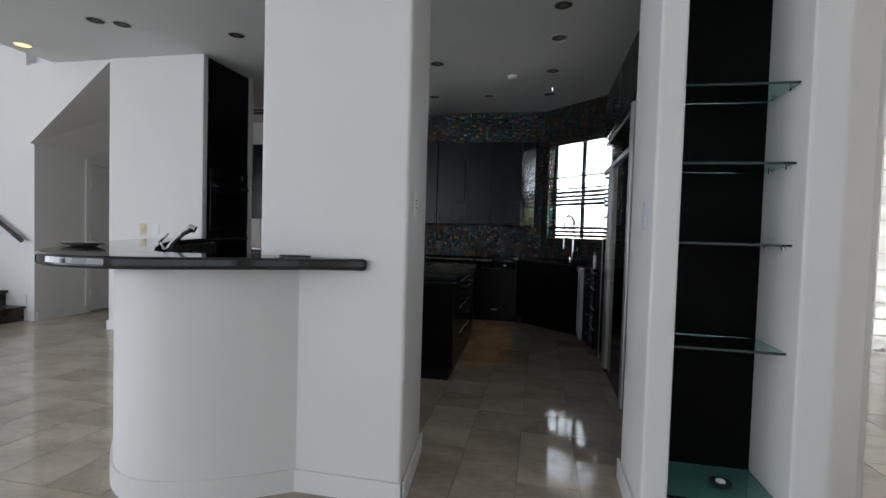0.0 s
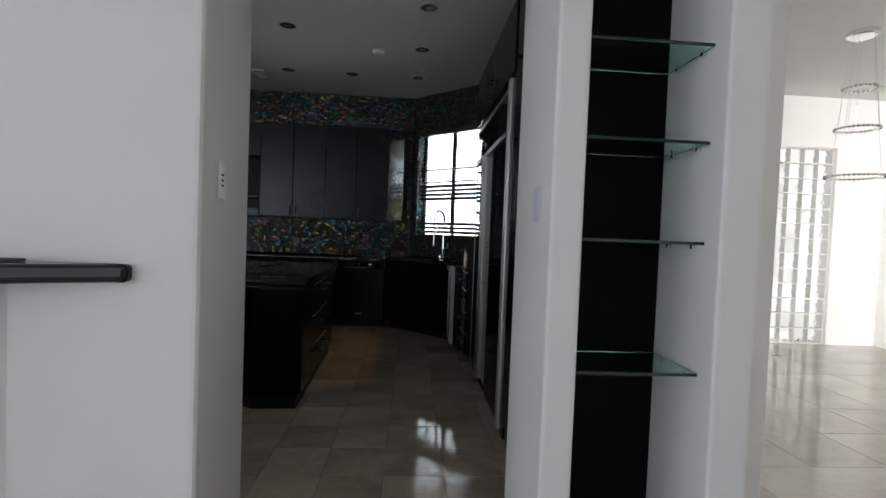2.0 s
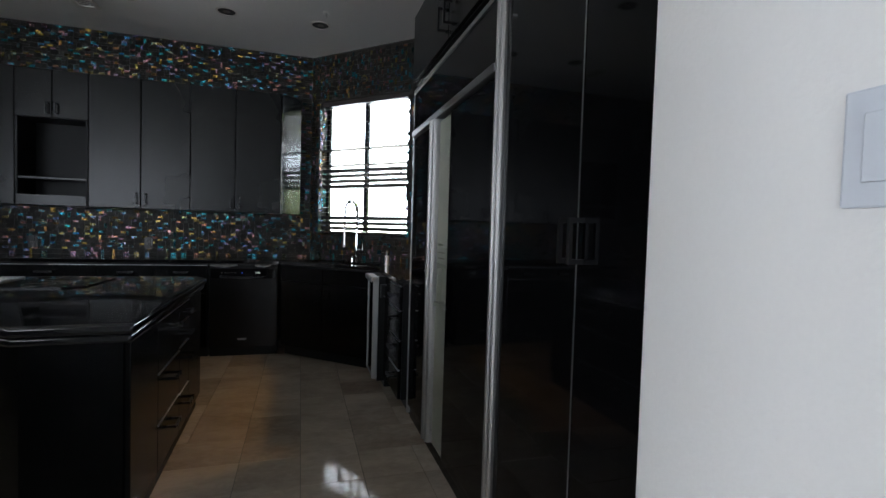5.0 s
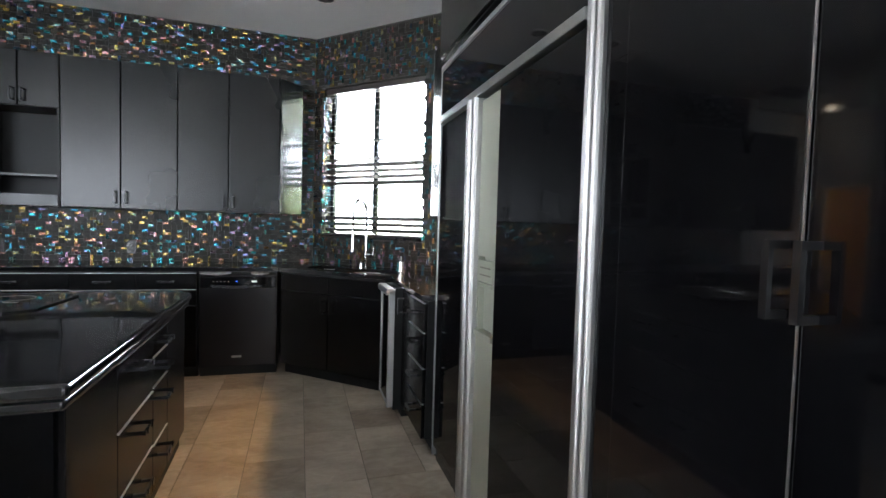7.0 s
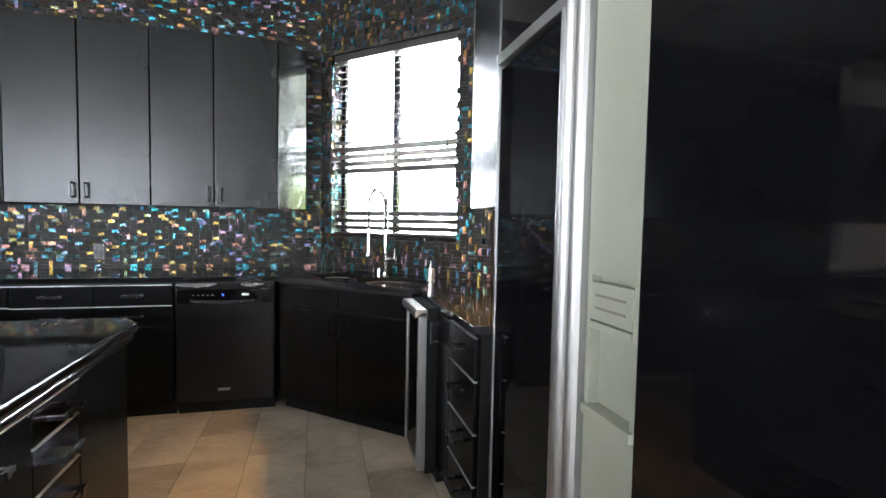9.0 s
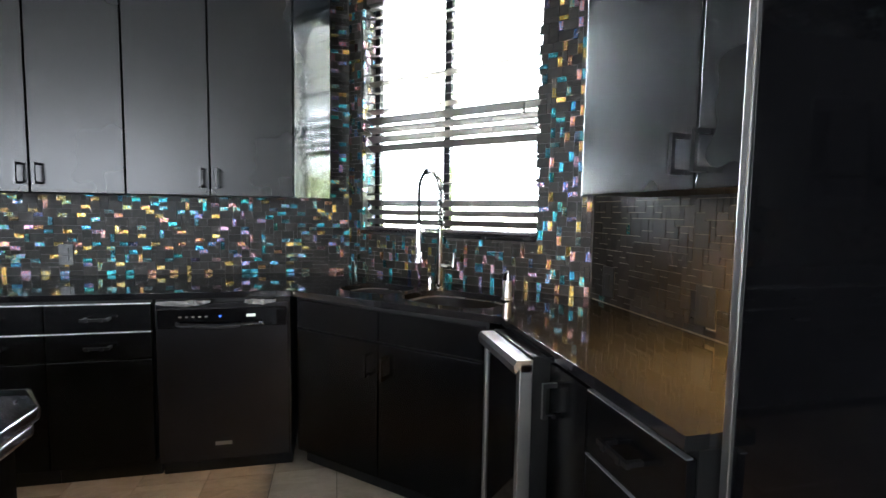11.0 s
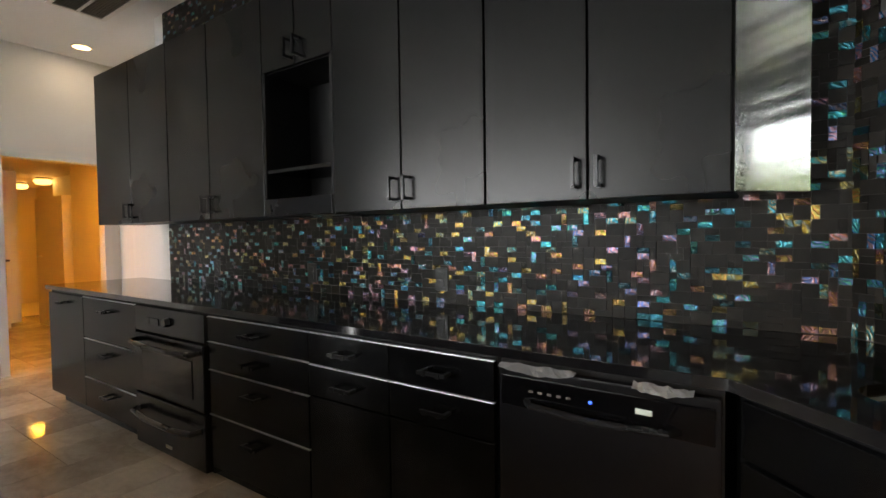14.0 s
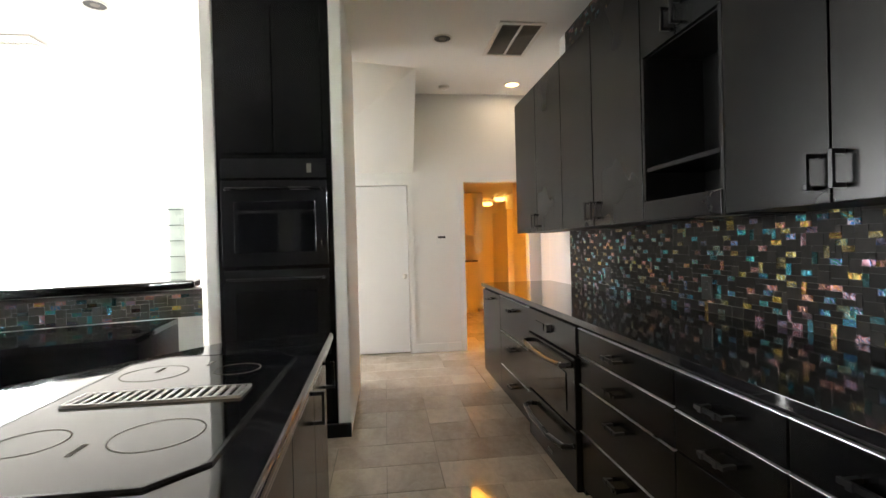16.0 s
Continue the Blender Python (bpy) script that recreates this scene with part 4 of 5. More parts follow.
def cooktop():
    th = thing("cooktop", pose(-0.62, 5.72, IZ, 0, 0, 0), "flat black glass cooktop with a downdraft grille", "cooktop")
    o = [(-0.50, -0.20), (-0.40, -0.28), (0.46, -0.28), (0.54, -0.20), (0.54, 0.20), (0.46, 0.28), (-0.40, 0.28), (-0.50, 0.20)]
    part("glass", prism(o, 0.0, 0.006, 0.002, 1), GLOSS, th)
    part("rim", slab(inset(o, -0.008), [list(reversed(o))], 0.0, 0.007), PLASTIC, th)
    part("grille_frame", slab([(-0.04, -0.225), (0.07, -0.225), (0.07, 0.225), (-0.04, 0.225)], [[(-0.032, -0.217), (-0.032, 0.217), (0.062, 0.217), (0.062, -0.217)]], 0.006, 0.014), ALU, th)
    for i in range(17):
        y = -0.205 + i * 0.0256
        part("slat", box(-0.031, 0.061, y - 0.006, y + 0.006, 0.0065, 0.0135, 0.001, 1), ALU, th)
    for x, y, r in ((0.30, 0.12, 0.095), (0.30, -0.14, 0.075), (-0.26, 0.12, 0.075), (-0.26, -0.14, 0.10)):
        part("burner_ring", ring(x, y, 0.0068, r - 0.003, r, 0.0005, 40), VENTD, th, "thin pale burner ring")
    for x, y in ((0.36, -0.01), (-0.3, -0.14), (-0.36, 0.0), (0.3, -0.25)):
        part("mark", box(x - 0.03, x + 0.03, y - 0.006, y + 0.006, 0.0062, 0.0068), VENTD, th)


cooktop()

# ---- tall oven cabinet ----


def oven_tower():
    th = thing("oven_tower", pose(-2.515, 5.25, 0, 0, 0, 90), "tall black cabinet holding a double wall oven", "oven cabinet")
    w = 0.745
    part("body", box(0.0, w, 0.0, 0.65, 0.0, 3.08), DEEP_BLACK, th)
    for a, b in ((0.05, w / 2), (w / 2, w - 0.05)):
        part("door", box(a + 0.004, b - 0.004, -0.02, -0.001, 1.92, 2.92, 0.003), DEEP_BLACK, th)
    part("control_panel", box(0.03, w - 0.03, -0.028, -0.001, 1.755, 1.885, 0.005), PLASTIC, th)
    part("display", box(w - 0.16, w - 0.13, -0.031, -0.0275, 1.79, 1.85), VENTD, th, "small grey clock")
    for z0, z1 in ((1.17, 1.74), (0.56, 1.145)):
        d = part("oven_door", box(0.03, w - 0.03, -0.032, -0.001, z0, z1, 0.006), PLASTIC, th)
        part("window", box(0.11, w - 0.11, -0.036, -0.031, z0 + 0.09, z1 - 0.14, 0.002), GLOSS, d)
        part("handle", tube([(0.06, -0.03, z1 - 0.06), (0.07, -0.07, z1 - 0.06), (0.30, -0.078, z1 - 0.06), (w - 0.30, -0.078, z1 - 0.06), (w - 0.07, -0.07, z1 - 0.06), (w - 0.06, -0.03, z1 - 0.06)], 0.010), BLACKMETAL, d, "black tubular handle")
    part("drawer", box(0.03, w - 0.03, -0.022, -0.001, 0.12, 0.545, 0.003), DEEP_BLACK, th)
    part("plinth", box(0.0, w + 0.09, -0.05, -0.023, 0.0, 0.09, 0.003), EDGE, th)


oven_tower()

# ---- window with blind ----


def sink_window():
    th = thing("window_1", DIAG, "dark framed kitchen window above the sink", "window", "", "structure")
    y0, y1 = 0.13, 0.17
    fr = bmesh.new()
    for a, b, c, d in ((W0, W1, WZ0, WZ0 + 0.035), (W0, W1, WZ1 - 0.035, WZ1), (W0, W0 + 0.035, WZ0 + 0.035, WZ1 - 0.035), (W1 - 0.035, W1, WZ0 + 0.035, WZ1 - 0.035)):
        add_box(fr, a, b, y0, y1, c, d)
    part("window_frame", fr, PLASTIC, th)
    mid = (W0 + W1) / 2 - 0.04
    part("mullion", box(mid - 0.022, mid + 0.022, y0, y1, WZ0 + 0.036, WZ1 - 0.036), PLASTIC, th)
    for a, b in ((W0 + 0.036, mid - 0.023), (mid + 0.023, W1 - 0.036)):
        p = part("pane", box(a, b, 0.147, 0.153, WZ0 + 0.036, WZ1 - 0.036), PANE, th)
        p.visible_shadow = False
    part("window_sill", box(W0 + 0.001, W1 - 0.001, -0.018, 0.129, WZ0 - 0.012, WZ0 + 0.012, 0.004), GRANITE, th)


sink_window()


def blind():
    th = thing("window_blind", DIAG, "dark wooden slatted blind, slats half open", "blind")
    part("headrail", box(W0 + 0.01, W1 - 0.01, 0.03, 0.09, WZ1 - 0.05, WZ1 - 0.002, 0.003), BLIND, th)
    part("bottom_rail", box(W0 + 0.012, W1 - 0.012, 0.035, 0.085, WZ0 + 0.016, WZ0 + 0.032, 0.003), BLIND, th)
    me = None
    n = 24
    for i in range(n):
        z = WZ0 + 0.068 + i * (WZ1 - WZ0 - 0.14) / (n - 1)
        if me is None:
            s = part("slat", box(W0 + 0.012, W1 - 0.012, -0.0315, 0.0315, -0.0015, 0.0015, 0.001, 1), BLIND, th)
            me = s.data
        else:
            s = new("slat", me)
            s.parent = th
        tilt = (12 if z > 2.2 or (z > 1.86 and i % 3) else -14 if z > 1.86 else -30 if z > 1.64 else 7 if z > 1.38 else -34) + 3 * math.sin(i * 2.1)
        s.matrix_basis = pose(0, 0.06, z, tilt, 0, 0)
    for x in (W0 + 0.13, (W0 + W1) / 2 - 0.06, W1 - 0.28):
        for y in (0.034, 0.088):
            part("ladder_cord", tube([(x, y, WZ0 + 0.03), (x, y, WZ1 - 0.05)], 0.0012, 5), BLIND, th)
    part("pull_cord", tube([(W1 - 0.10, 0.025, 1.86), (W1 - 0.10, 0.025, WZ1 - 0.05)], 0.0012, 5), BLIND, th)
    part("tassel", tube([(W1 - 0.10, 0.025, 1.80), (W1 - 0.10, 0.025, 1.82), (W1 - 0.10, 0.025, 1.845), (W1 - 0.10, 0.025, 1.86)], [0.006, 0.009, 0.007, 0.002], 10), BLIND, th, "dark wooden cord tassel")


blind()
bd = structure("backdrop", box(-9, 1.9, 3.0, 3.05, -0.3, 7.0), DAY, "bright sky outside the kitchen window", "backdrop")
bd.matrix_world = DIAG
# Added glowing panel below the sky backdrop, no real wall.
bd2 = structure("backdrop_garden", box(-9, 1.9, 2.9, 2.95, -0.34, 1.35), DAYG, "glowing pale garden backdrop outside the kitchen window", "backdrop")
bd2.matrix_world = DIAG
structure("backdrop_east", box(9.0, 9.05, 7.1, 13.0, -0.3, 9.0), DAY, "bright sky beside the house", "backdrop")
# Glowing green panel stands for foliage beside the house.
structure("backdrop_hedge", box(8.9, 8.95, 7.1, 13.0, -0.34, 2.3), DAYH, "glowing green hedge backdrop beside the house", "backdrop")
structure("backdrop_dining", box(3.9, 6.7, 7.2, 7.25, -0.3, 2.9), DAYD, "bright daylight outside the glass blocks", "backdrop")
# Glowing panels added beyond the unseen living room windows.
structure("backdrop_south", box(-6, 9, -6.05, -6.0, -0.3, 5.0), DAYS, "bright daylight outside the living room", "backdrop")
structure("backdrop_west", box(-11.05, -11.0, -5, 7, -0.3, 5.0), DAYS, "bright daylight outside the living room", "backdrop")

# ---- sinks, tap and soap ----


def sink(cx, cy, a, b):
    th = thing("sink", DIAG @ pose(cx, cy, 0), "undermounted brushed steel sink bowl", "sink", "sink bowls")
    bm = bmesh.new()
    rows = []
    for k, z in ((1.03, CT - 0.031), (0.91, CT - 0.033), (0.88, CT - 0.045), (0.84, CT - 0.115), (0.70, CT - 0.135), (0.12, CT - 0.14)):
        rows.append([bm.verts.new((x, y, z)) for x, y in oval(0, 0, a * k, b * k, I4)])
    for i in range(len(rows) - 1):
        p, q = rows[i], rows[i + 1]
        for j in range(len(p)):
            bm.faces.new((p[j], p[(j + 1) % len(p)], q[(j + 1) % len(p)], q[j]))
    bm.faces.new(rows[-1])
    bmesh.ops.recalc_face_normals(bm, faces=list(bm.faces))
    for f in bm.faces:
        f.normal_flip()
    smooth(part("bowl", bm, STEEL, th))
    part("drain", ring(0, 0, CT - 0.132, 0.018, 0.045, 0.006), CHROME, th)


for s in SINKS:
    sink(*s)


def faucet():
    th = thing("kitchen_faucet", DIAG @ pose(0.848, -0.252, CT, 0, 0, -6) @ Matrix.Scale(1.08, 4), "tall chrome spring-neck kitchen faucet behind the sinks", "faucet")
    part("base", tube([(0, 0, 0.0), (0, 0, 0.012), (0, 0, 0.014), (0, 0, 0.10), (0, 0, 0.30)], [0.030, 0.030, 0.020, 0.018, 0.013], 16), CHROME, th)
    arc = [(0, 0, 0.30)] + [(0, -0.075 + 0.075 * math.cos(t), 0.46 + 0.085 * math.sin(t)) for t in [i * math.pi / 14 for i in range(15)]] + [(0, -0.15, 0.30)]
    part("hose", tube(arc, 0.008, 10), PLASTIC, th, "dark flexible hose")
    coil, turns = [], 46
    pts = [Vector(p) for p in [(0, 0, 0.30), (0, 0, 0.36), (0, 0, 0.42)] + arc[1:11]]
    total = len(pts) - 1
    for k in range(turns * 7):
        u = k / (turns * 7 - 1) * total
        i = min(int(u), total - 1)
        p = pts[i].lerp(pts[i + 1], u - i)
        d = (pts[i + 1] - pts[i]).normalized()
        s = Vector((1, 0, 0))
        up = d.cross(s)
        t = 2 * math.pi * turns * k / (turns * 7 - 1)
        coil.append(p + (s * math.cos(t) + up * math.sin(t)) * 0.014)
    part("spring", tube(coil, 0.0028, 5), CHROME, th, "chrome coil spring")
    part("spray_head", tube([(0, -0.15, 0.31), (0, -0.15, 0.27), (0, -0.15, 0.16), (0, -0.15, 0.14)], [0.010, 0.013, 0.016, 0.020], 14), CHROME, th)
    part("support_arm", tube([(0, 0, 0.265), (0, -0.07, 0.272), (0, -0.145, 0.272)], 0.007, 8), CHROME, th)
    part("lever", tube([(0.015, 0, 0.115), (0.05, 0, 0.115), (0.085, -0.01, 0.118), (0.088, -0.01, 0.18)], [0.012, 0.011, 0.007, 0.005], 10), CHROME, th)


faucet()


def soap_pump():
    th = thing("soap_dispenser", DIAG @ pose(1.235, -0.285, CT), "small chrome soap dispenser beside the sink", "soap dispenser")
    part("body", tube([(0, 0, 0.0), (0, 0, 0.008), (0, 0, 0.010), (0, 0, 0.085)], [0.026, 0.026, 0.020, 0.020], 16), STEEL, th)
    part("pump", tube([(0, 0, 0.085), (0, 0, 0.12), (0, 0, 0.132)], [0.014, 0.014, 0.010], 12), CHROME, th)
    part("spout", tube([(0, 0, 0.122), (0, -0.03, 0.125), (0, -0.055, 0.118)], [0.007, 0.006, 0.005], 8), CHROME, th)


soap_pump()


def air_gap():
    th = thing("air_gap", DIAG @ pose(0.76, -0.20, CT), "short chrome dishwasher air gap cap", "air gap")
    part("cap", tube([(0, 0, 0), (0, 0, 0.045), (0, 0, 0.055)], [0.018, 0.018, 0.012], 14), CHROME, th)


air_gap()


def bar_tap():
    th = thing("bar_faucet", pose(-1.13, 3.12, 0.875), "chrome pull-out bar faucet behind the bar", "faucet")
    part("base", tube([(0, 0, 0), (0, 0, 0.02), (0, 0, 0.12), (0, 0, 0.2)], [0.03, 0.026, 0.022, 0.02], 14), CHROME, th)
    part("spout", tube([(0, 0, 0.16), (0.05, 0.015, 0.24), (0.10, 0.03, 0.30), (0.15, 0.05, 0.335), (0.17, 0.058, 0.325)], [0.020, 0.018, 0.018, 0.026, 0.024], 12), CHROME, th)
    part("lever", tube([(-0.005, 0, 0.2), (-0.02, -0.01, 0.25), (0.03, 0.0, 0.30)], [0.015, 0.010, 0.006], 10), CHROME, th)


bar_tap()

# ---- niche shelves ----
for z in (2.36, 1.862, 1.548, 1.222, 0.79):
    th = thing("glass_shelf", pose(NX0, 2.72, z), "clear glass niche shelf with a dark green edge", "shelf", "niche shelves")
    part("pane", box(0.004, NX1 - NX0 - 0.004, 0.003, NY - 2.72 - 0.012, -0.010, 0.0, 0.001, 1), GLASS_T, th)
    part("front_edge", box(0.004, NX1 - NX0 - 0.004, -0.001, 0.0025, -0.010, 0.0), GLASSEDGE, th, "dark polished front edge")
    for y in (0.05, 0.20):
        part("clip", box(NX1 - NX0 - 0.018, NX1 - NX0 - 0.001, y - 0.008, y + 0.008, -0.024, -0.011, 0.002), CHROME, th)
        part("clip", box(0.001, 0.018, y - 0.008, y + 0.008, -0.024, -0.011, 0.002), CHROME, th)
th = thing("glass_shelf", pose(NX0, 2.67, NZ0 + 0.012), "clear glass niche base plate", "shelf", "niche shelves")
part("pane", box(0.004, NX1 - NX0 - 0.004, 0.0, NY - 2.67 - 0.012, -0.010, 0.0, 0.001, 1), GLASS_T, th)
th = thing("niche_uplight", pose(1.93, 2.82, NZ0 + 0.013), "small round uplight in the niche base", "lamp")
part("trim_ring", ring(0, 0, 0.012, 0.022, 0.045, 0.012), CANDARK, th)
part("lens", tube([(0, 0, 0.0), (0, 0, 0.016), (0, 0, 0.022)], [0.02, 0.02, 0.012], 14), SWITCHW, th)

# ---- switches, outlets, thermostat ----


def plate(name, m, label, rockers, material=SWITCHW, w=0.075, h=0.117, category="switch"):
    th = thing(name, m, label, category)
    part("cover_plate", box(-w / 2, w / 2, -0.007, -0.0005, -h / 2, h / 2, 0.003), material, th)
    for x0, x1, z0, z1 in rockers:
        part("rocker", box(x0, x1, -0.011, -0.0072, z0, z1, 0.0015), material, th)
    return th


th = plate("light_switch", pose(0.5435, 2.795, 1.357, 0, 0, 96.3), "white keypad switch plate on the pier", [])
for i in range(3):
    for k in range(2):
        part("button", box(-0.008 + k * 0.011, -0.001 + k * 0.011, -0.0095, -0.0072, 0.016 - i * 0.017, 0.023 - i * 0.017), SLOT, th)
plate("light_switch", pose(1.574, 2.796, 1.328, 0, 0, -90), "white rocker switch plate on the opening's side, shading put into its colour", [(-0.017, 0.017, -0.034, 0.034)], SWITCH_SHADED)
plate("power_outlet", pose(7.08, 5.95, 0.37, 0, 0, -90), "white wall outlet low on the wall", [(-0.016, 0.016, 0.006, 0.036), (-0.016, 0.016, -0.036, -0.006)], category="outlet")
plate("power_outlet", pose(6.72, 6.85, 0.36, 0, 0, 0), "white wall outlet low on the wall", [(-0.016, 0.016, 0.006, 0.036), (-0.016, 0.016, -0.036, -0.006)], category="outlet")
plate("light_switch", pose(WEST, 6.73, 1.345, 0, 0, 90), "white switch plate on the hall wall", [(-0.017, 0.017, -0.034, 0.034)])
th = thing("thermostat", pose(WEST, 7.02, 1.35, 0, 0, 90), "white wall thermostat with a dark display", "thermostat")
part("body", box(-0.065, 0.065, -0.028, -0.001, -0.05, 0.05, 0.006), SWITCHW, th)
part("display", box(-0.045, 0.045, -0.0305, -0.0285, 0.012, 0.036), SLOT, th)
for x, mtl, lb in ((-3.25, BRASS, "brass wall outlet plate above the bar"), (-3.08, SWITCHW, "white double wall outlet above the bar"), (-2.68, SWITCHW, "white wall outlet above the bar")):
    plate("power_outlet", pose(x, 5.17, 1.17), lb, [(-0.016, 0.016, 0.006, 0.036), (-0.016, 0.016, -0.036, -0.006)], mtl, category="outlet")
for x in (-0.43, -1.40, -2.45):
    plate("power_outlet", pose(x, BACK - 0.013, 1.03), "black outlet set into the mosaic backsplash", [(-0.016, 0.016, 0.006, 0.036), (-0.016, 0.016, -0.036, -0.006)], SWITCHB, category="outlet")
for y in (6.70, 6.14):
    plate("power_outlet", pose(EAST - 0.013, y, 1.01, 0, 0, -90), "black outlet set into the mosaic backsplash", [(-0.017, 0.017, -0.034, 0.034)], SWITCHB, 0.085, 0.13, "outlet")

th = thing("undercabinet_light", pose(2.06, 5.72, 1.365), "small lit warm puck light under the upper cabinet", "lamp")
part("housing", ring(0, 0, 0.0, 0.024, 0.038, 0.014), CANDARK, th)
part("lens", tube([(0, 0, -0.008), (0, 0, -0.002)], 0.023, 16), BULB_W, th)

# ---- doors of the hall ----


def casing(name, y0, y1, z1, label):
    bm = bmesh.new()
    a, b = WEST + 0.001, WEST + 0.019
    add_box(bm, a, b, y0 - 0.065, y0, 0, z1)
    add_box(bm, a, b, y1, y1 + 0.065, 0, z1)
    add_box(bm, a, b, y0 - 0.065, y1 + 0.065, z1, z1 + 0.065)
    structure(name, bm, TRIM, label, "door casing")


casing("door_casing", DWY0, DWY1, DWZ, "white painted door casing around the laundry doorway")
casing("door_casing", CDY0, CDY1, CDZ, "white painted casing around the closet door")
th = thing("door_1", pose(WEST - 0.012, CDY0, 0, 0, 0, 90), "plain white closed closet door with a steel knob", "door", "", "structure")
part("leaf", box(0.006, CDY1 - CDY0 - 0.006, 0.0, 0.04, 0.012, CDZ - 0.005, 0.003), DOORW, th)
kb = part("door_knob", tube([(0.60, 0.0, 0.92), (0.60, -0.008, 0.92), (0.60, -0.010, 0.92), (0.60, -0.035, 0.92), (0.60, -0.045, 0.92), (0.60, -0.065, 0.92), (0.60, -0.074, 0.92)], [0.030, 0.030, 0.012, 0.012, 0.026, 0.028, 0.014], 18), STEEL, th, "round brushed steel knob")
smooth(kb)
for z in (0.25, 1.0, 1.75):
    part("hinge", tube([(0.0, -0.035, z - 0.05), (0.0, -0.035, z + 0.05)], 0.008, 8), VENTW, th)
th = thing("door_2", pose(-3.40, 8.25, 0, 0, 0, 0), "plain white hall door in its casing", "door", "", "structure")
part("leaf", box(-1.05, -0.35, -0.03, -0.002, 0.01, 2.02, 0.004), DOORW, th)
part("casing", box(-0.345, -0.275, -0.022, -0.002, 0.0, 2.09, 0.003), TRIM, th)
part("casing", box(-1.125, -1.055, -0.022, -0.002, 0.0, 2.09, 0.003), TRIM, th)

# laundry: cabinets and globe lights
th = thing("laundry_cabinet", pose(-8.48, 7.45, 0), "tall warm-lit white laundry cabinets", "cabinet")
part("body", box(0.0, 0.5, 0.0, 0.6, 0.0, 0.95), ORANGEW, th)
part("counter", box(0.0, 0.53, -0.01, 0.61, 0.951, 0.98), WOOD_D, th)
part("upper_body", box(0.0, 0.35, 0.0, 0.6, 1.45, 2.25), ORANGEW, th)
th = thing("laundry_locker", pose(-8.1, 8.4, 0), "tall warm-lit white storage cabinet", "cabinet")
part("body", box(0.0, 1.07, 0.0, 0.8, 0.0, 1.86, 0.004), ORANGEW, th)
part("handle", box(0.1, 0.24, -0.03, -0.001, 1.0, 1.02), STEEL, th)
for x, y in ((-10.3, 8.79), (-9.16, 8.81)):
    th = thing("globe_ceiling_light", pose(x, y, 2.3), "lit amber glass ceiling light", "ceiling light", "laundry lights")
    part("base", tube([(0, 0, -0.03), (0, 0, -0.002)], 0.10, 20), BRASS, th)
    part("shade", tube([(0, 0, -0.12), (0, 0, -0.11), (0, 0, -0.06), (0, 0, -0.031)], [0.04, 0.10, 0.13, 0.11], 20), BULB_Y, th, "glowing amber glass shade")

# ---- ceiling fittings ----


def downlight(x, y, lit=False):
    th = thing("recessed_downlight", pose(x, y, CEIL_Z), "recessed ceiling downlight, lit warm" if lit else "recessed ceiling downlight, unlit", "ceiling light", "downlights")
    part("trim_ring", ring(0, 0, -0.001, 0.073, 0.088, 0.006), VENTW, th)
    # Flat disc, near-black when unlit, stands in for the recess; the ceiling is solid.
    part("baffle", ring(0, 0, -0.0015, 0.03, 0.0725, 0.003), BULB_W if lit else CANDARK, th)
    part("bulb", tube([(0, 0, -0.002), (0, 0, -0.006)], 0.029, 16), BULB_W if lit else VENTD, th)


for x, y in ((1.25, 4.60), (1.243, 5.243), (1.204, 6.152), (1.18, 7.05), (0.39, 7.052), (-0.36, 7.032), (-0.05, 5.78), (-1.83, 4.78), (-2.77, 4.41), (-3.35, 6.89), (-2.95, 4.30), (-1.2, 1.2), (-3.4, 1.6), (-3.4, 0.2), (3.9, 2.5), (5.6, 0.8)):
    downlight(x, y)
downlight(-4.32, 4.70, True)
downlight(-4.50, 7.83, True)


def smoke_alarm(x, y):
    th = thing("smoke_detector", pose(x, y, CEIL_Z), "round white ceiling smoke detector", "smoke detector")
    smooth(part("body", tube([(0, 0, -0.001), (0, 0, -0.02), (0, 0, -0.034), (0, 0, -0.038)], [0.062, 0.062, 0.048, 0.02], 24), SWITCHW, th))
    part("test_button", tube([(0.02, 0, -0.0385), (0.02, 0, -0.042)], 0.008, 10), VENTW, th)


smoke_alarm(0.752, 6.275)
smoke_alarm(-4.60, 7.06)
th = thing("sprinkler_head", pose(1.22, 6.78, CEIL_Z), "small white ceiling sprinkler head", "sprinkler")
part("plate", ring(0, 0, -0.001, 0.008, 0.035, 0.005), SWITCHW, th)
part("nozzle", tube([(0, 0, -0.004), (0, 0, -0.035)], [0.012, 0.006], 10), CHROME, th)


def vent(m, w, d, n, label, split=False, kind="ceiling vent"):
    th = thing("ceiling_vent", m, label, kind)
    part("backing", box(-w / 2 + 0.03, w / 2 - 0.03, -d / 2 + 0.03, d / 2 - 0.03, -0.004, -0.001), VENTD if split or n == 7 else VENTW, th)
    part("frame", slab([(-w / 2, -d / 2), (w / 2, -d / 2), (w / 2, d / 2), (-w / 2, d / 2)], [[(-w / 2 + 0.032, -d / 2 + 0.032), (-w / 2 + 0.032, d / 2 - 0.032), (w / 2 - 0.032, d / 2 - 0.032), (w / 2 - 0.032, -d / 2 + 0.032)]], -0.014, -0.001), VENTW, th)
    if split:
        part("bar", box(-w / 2 + 0.033, w / 2 - 0.033, -0.010, 0.010, -0.012, -0.0045), VENTW, th)
    for i in range(n):
        x = -w / 2 + 0.045 + i * (w - 0.09) / (n - 1)
        part("slat", box(x - 0.0022, x + 0.0022, -d / 2 + 0.033, d / 2 - 0.033, -0.0095, -0.0045), VENTD if split else VENTW, th)


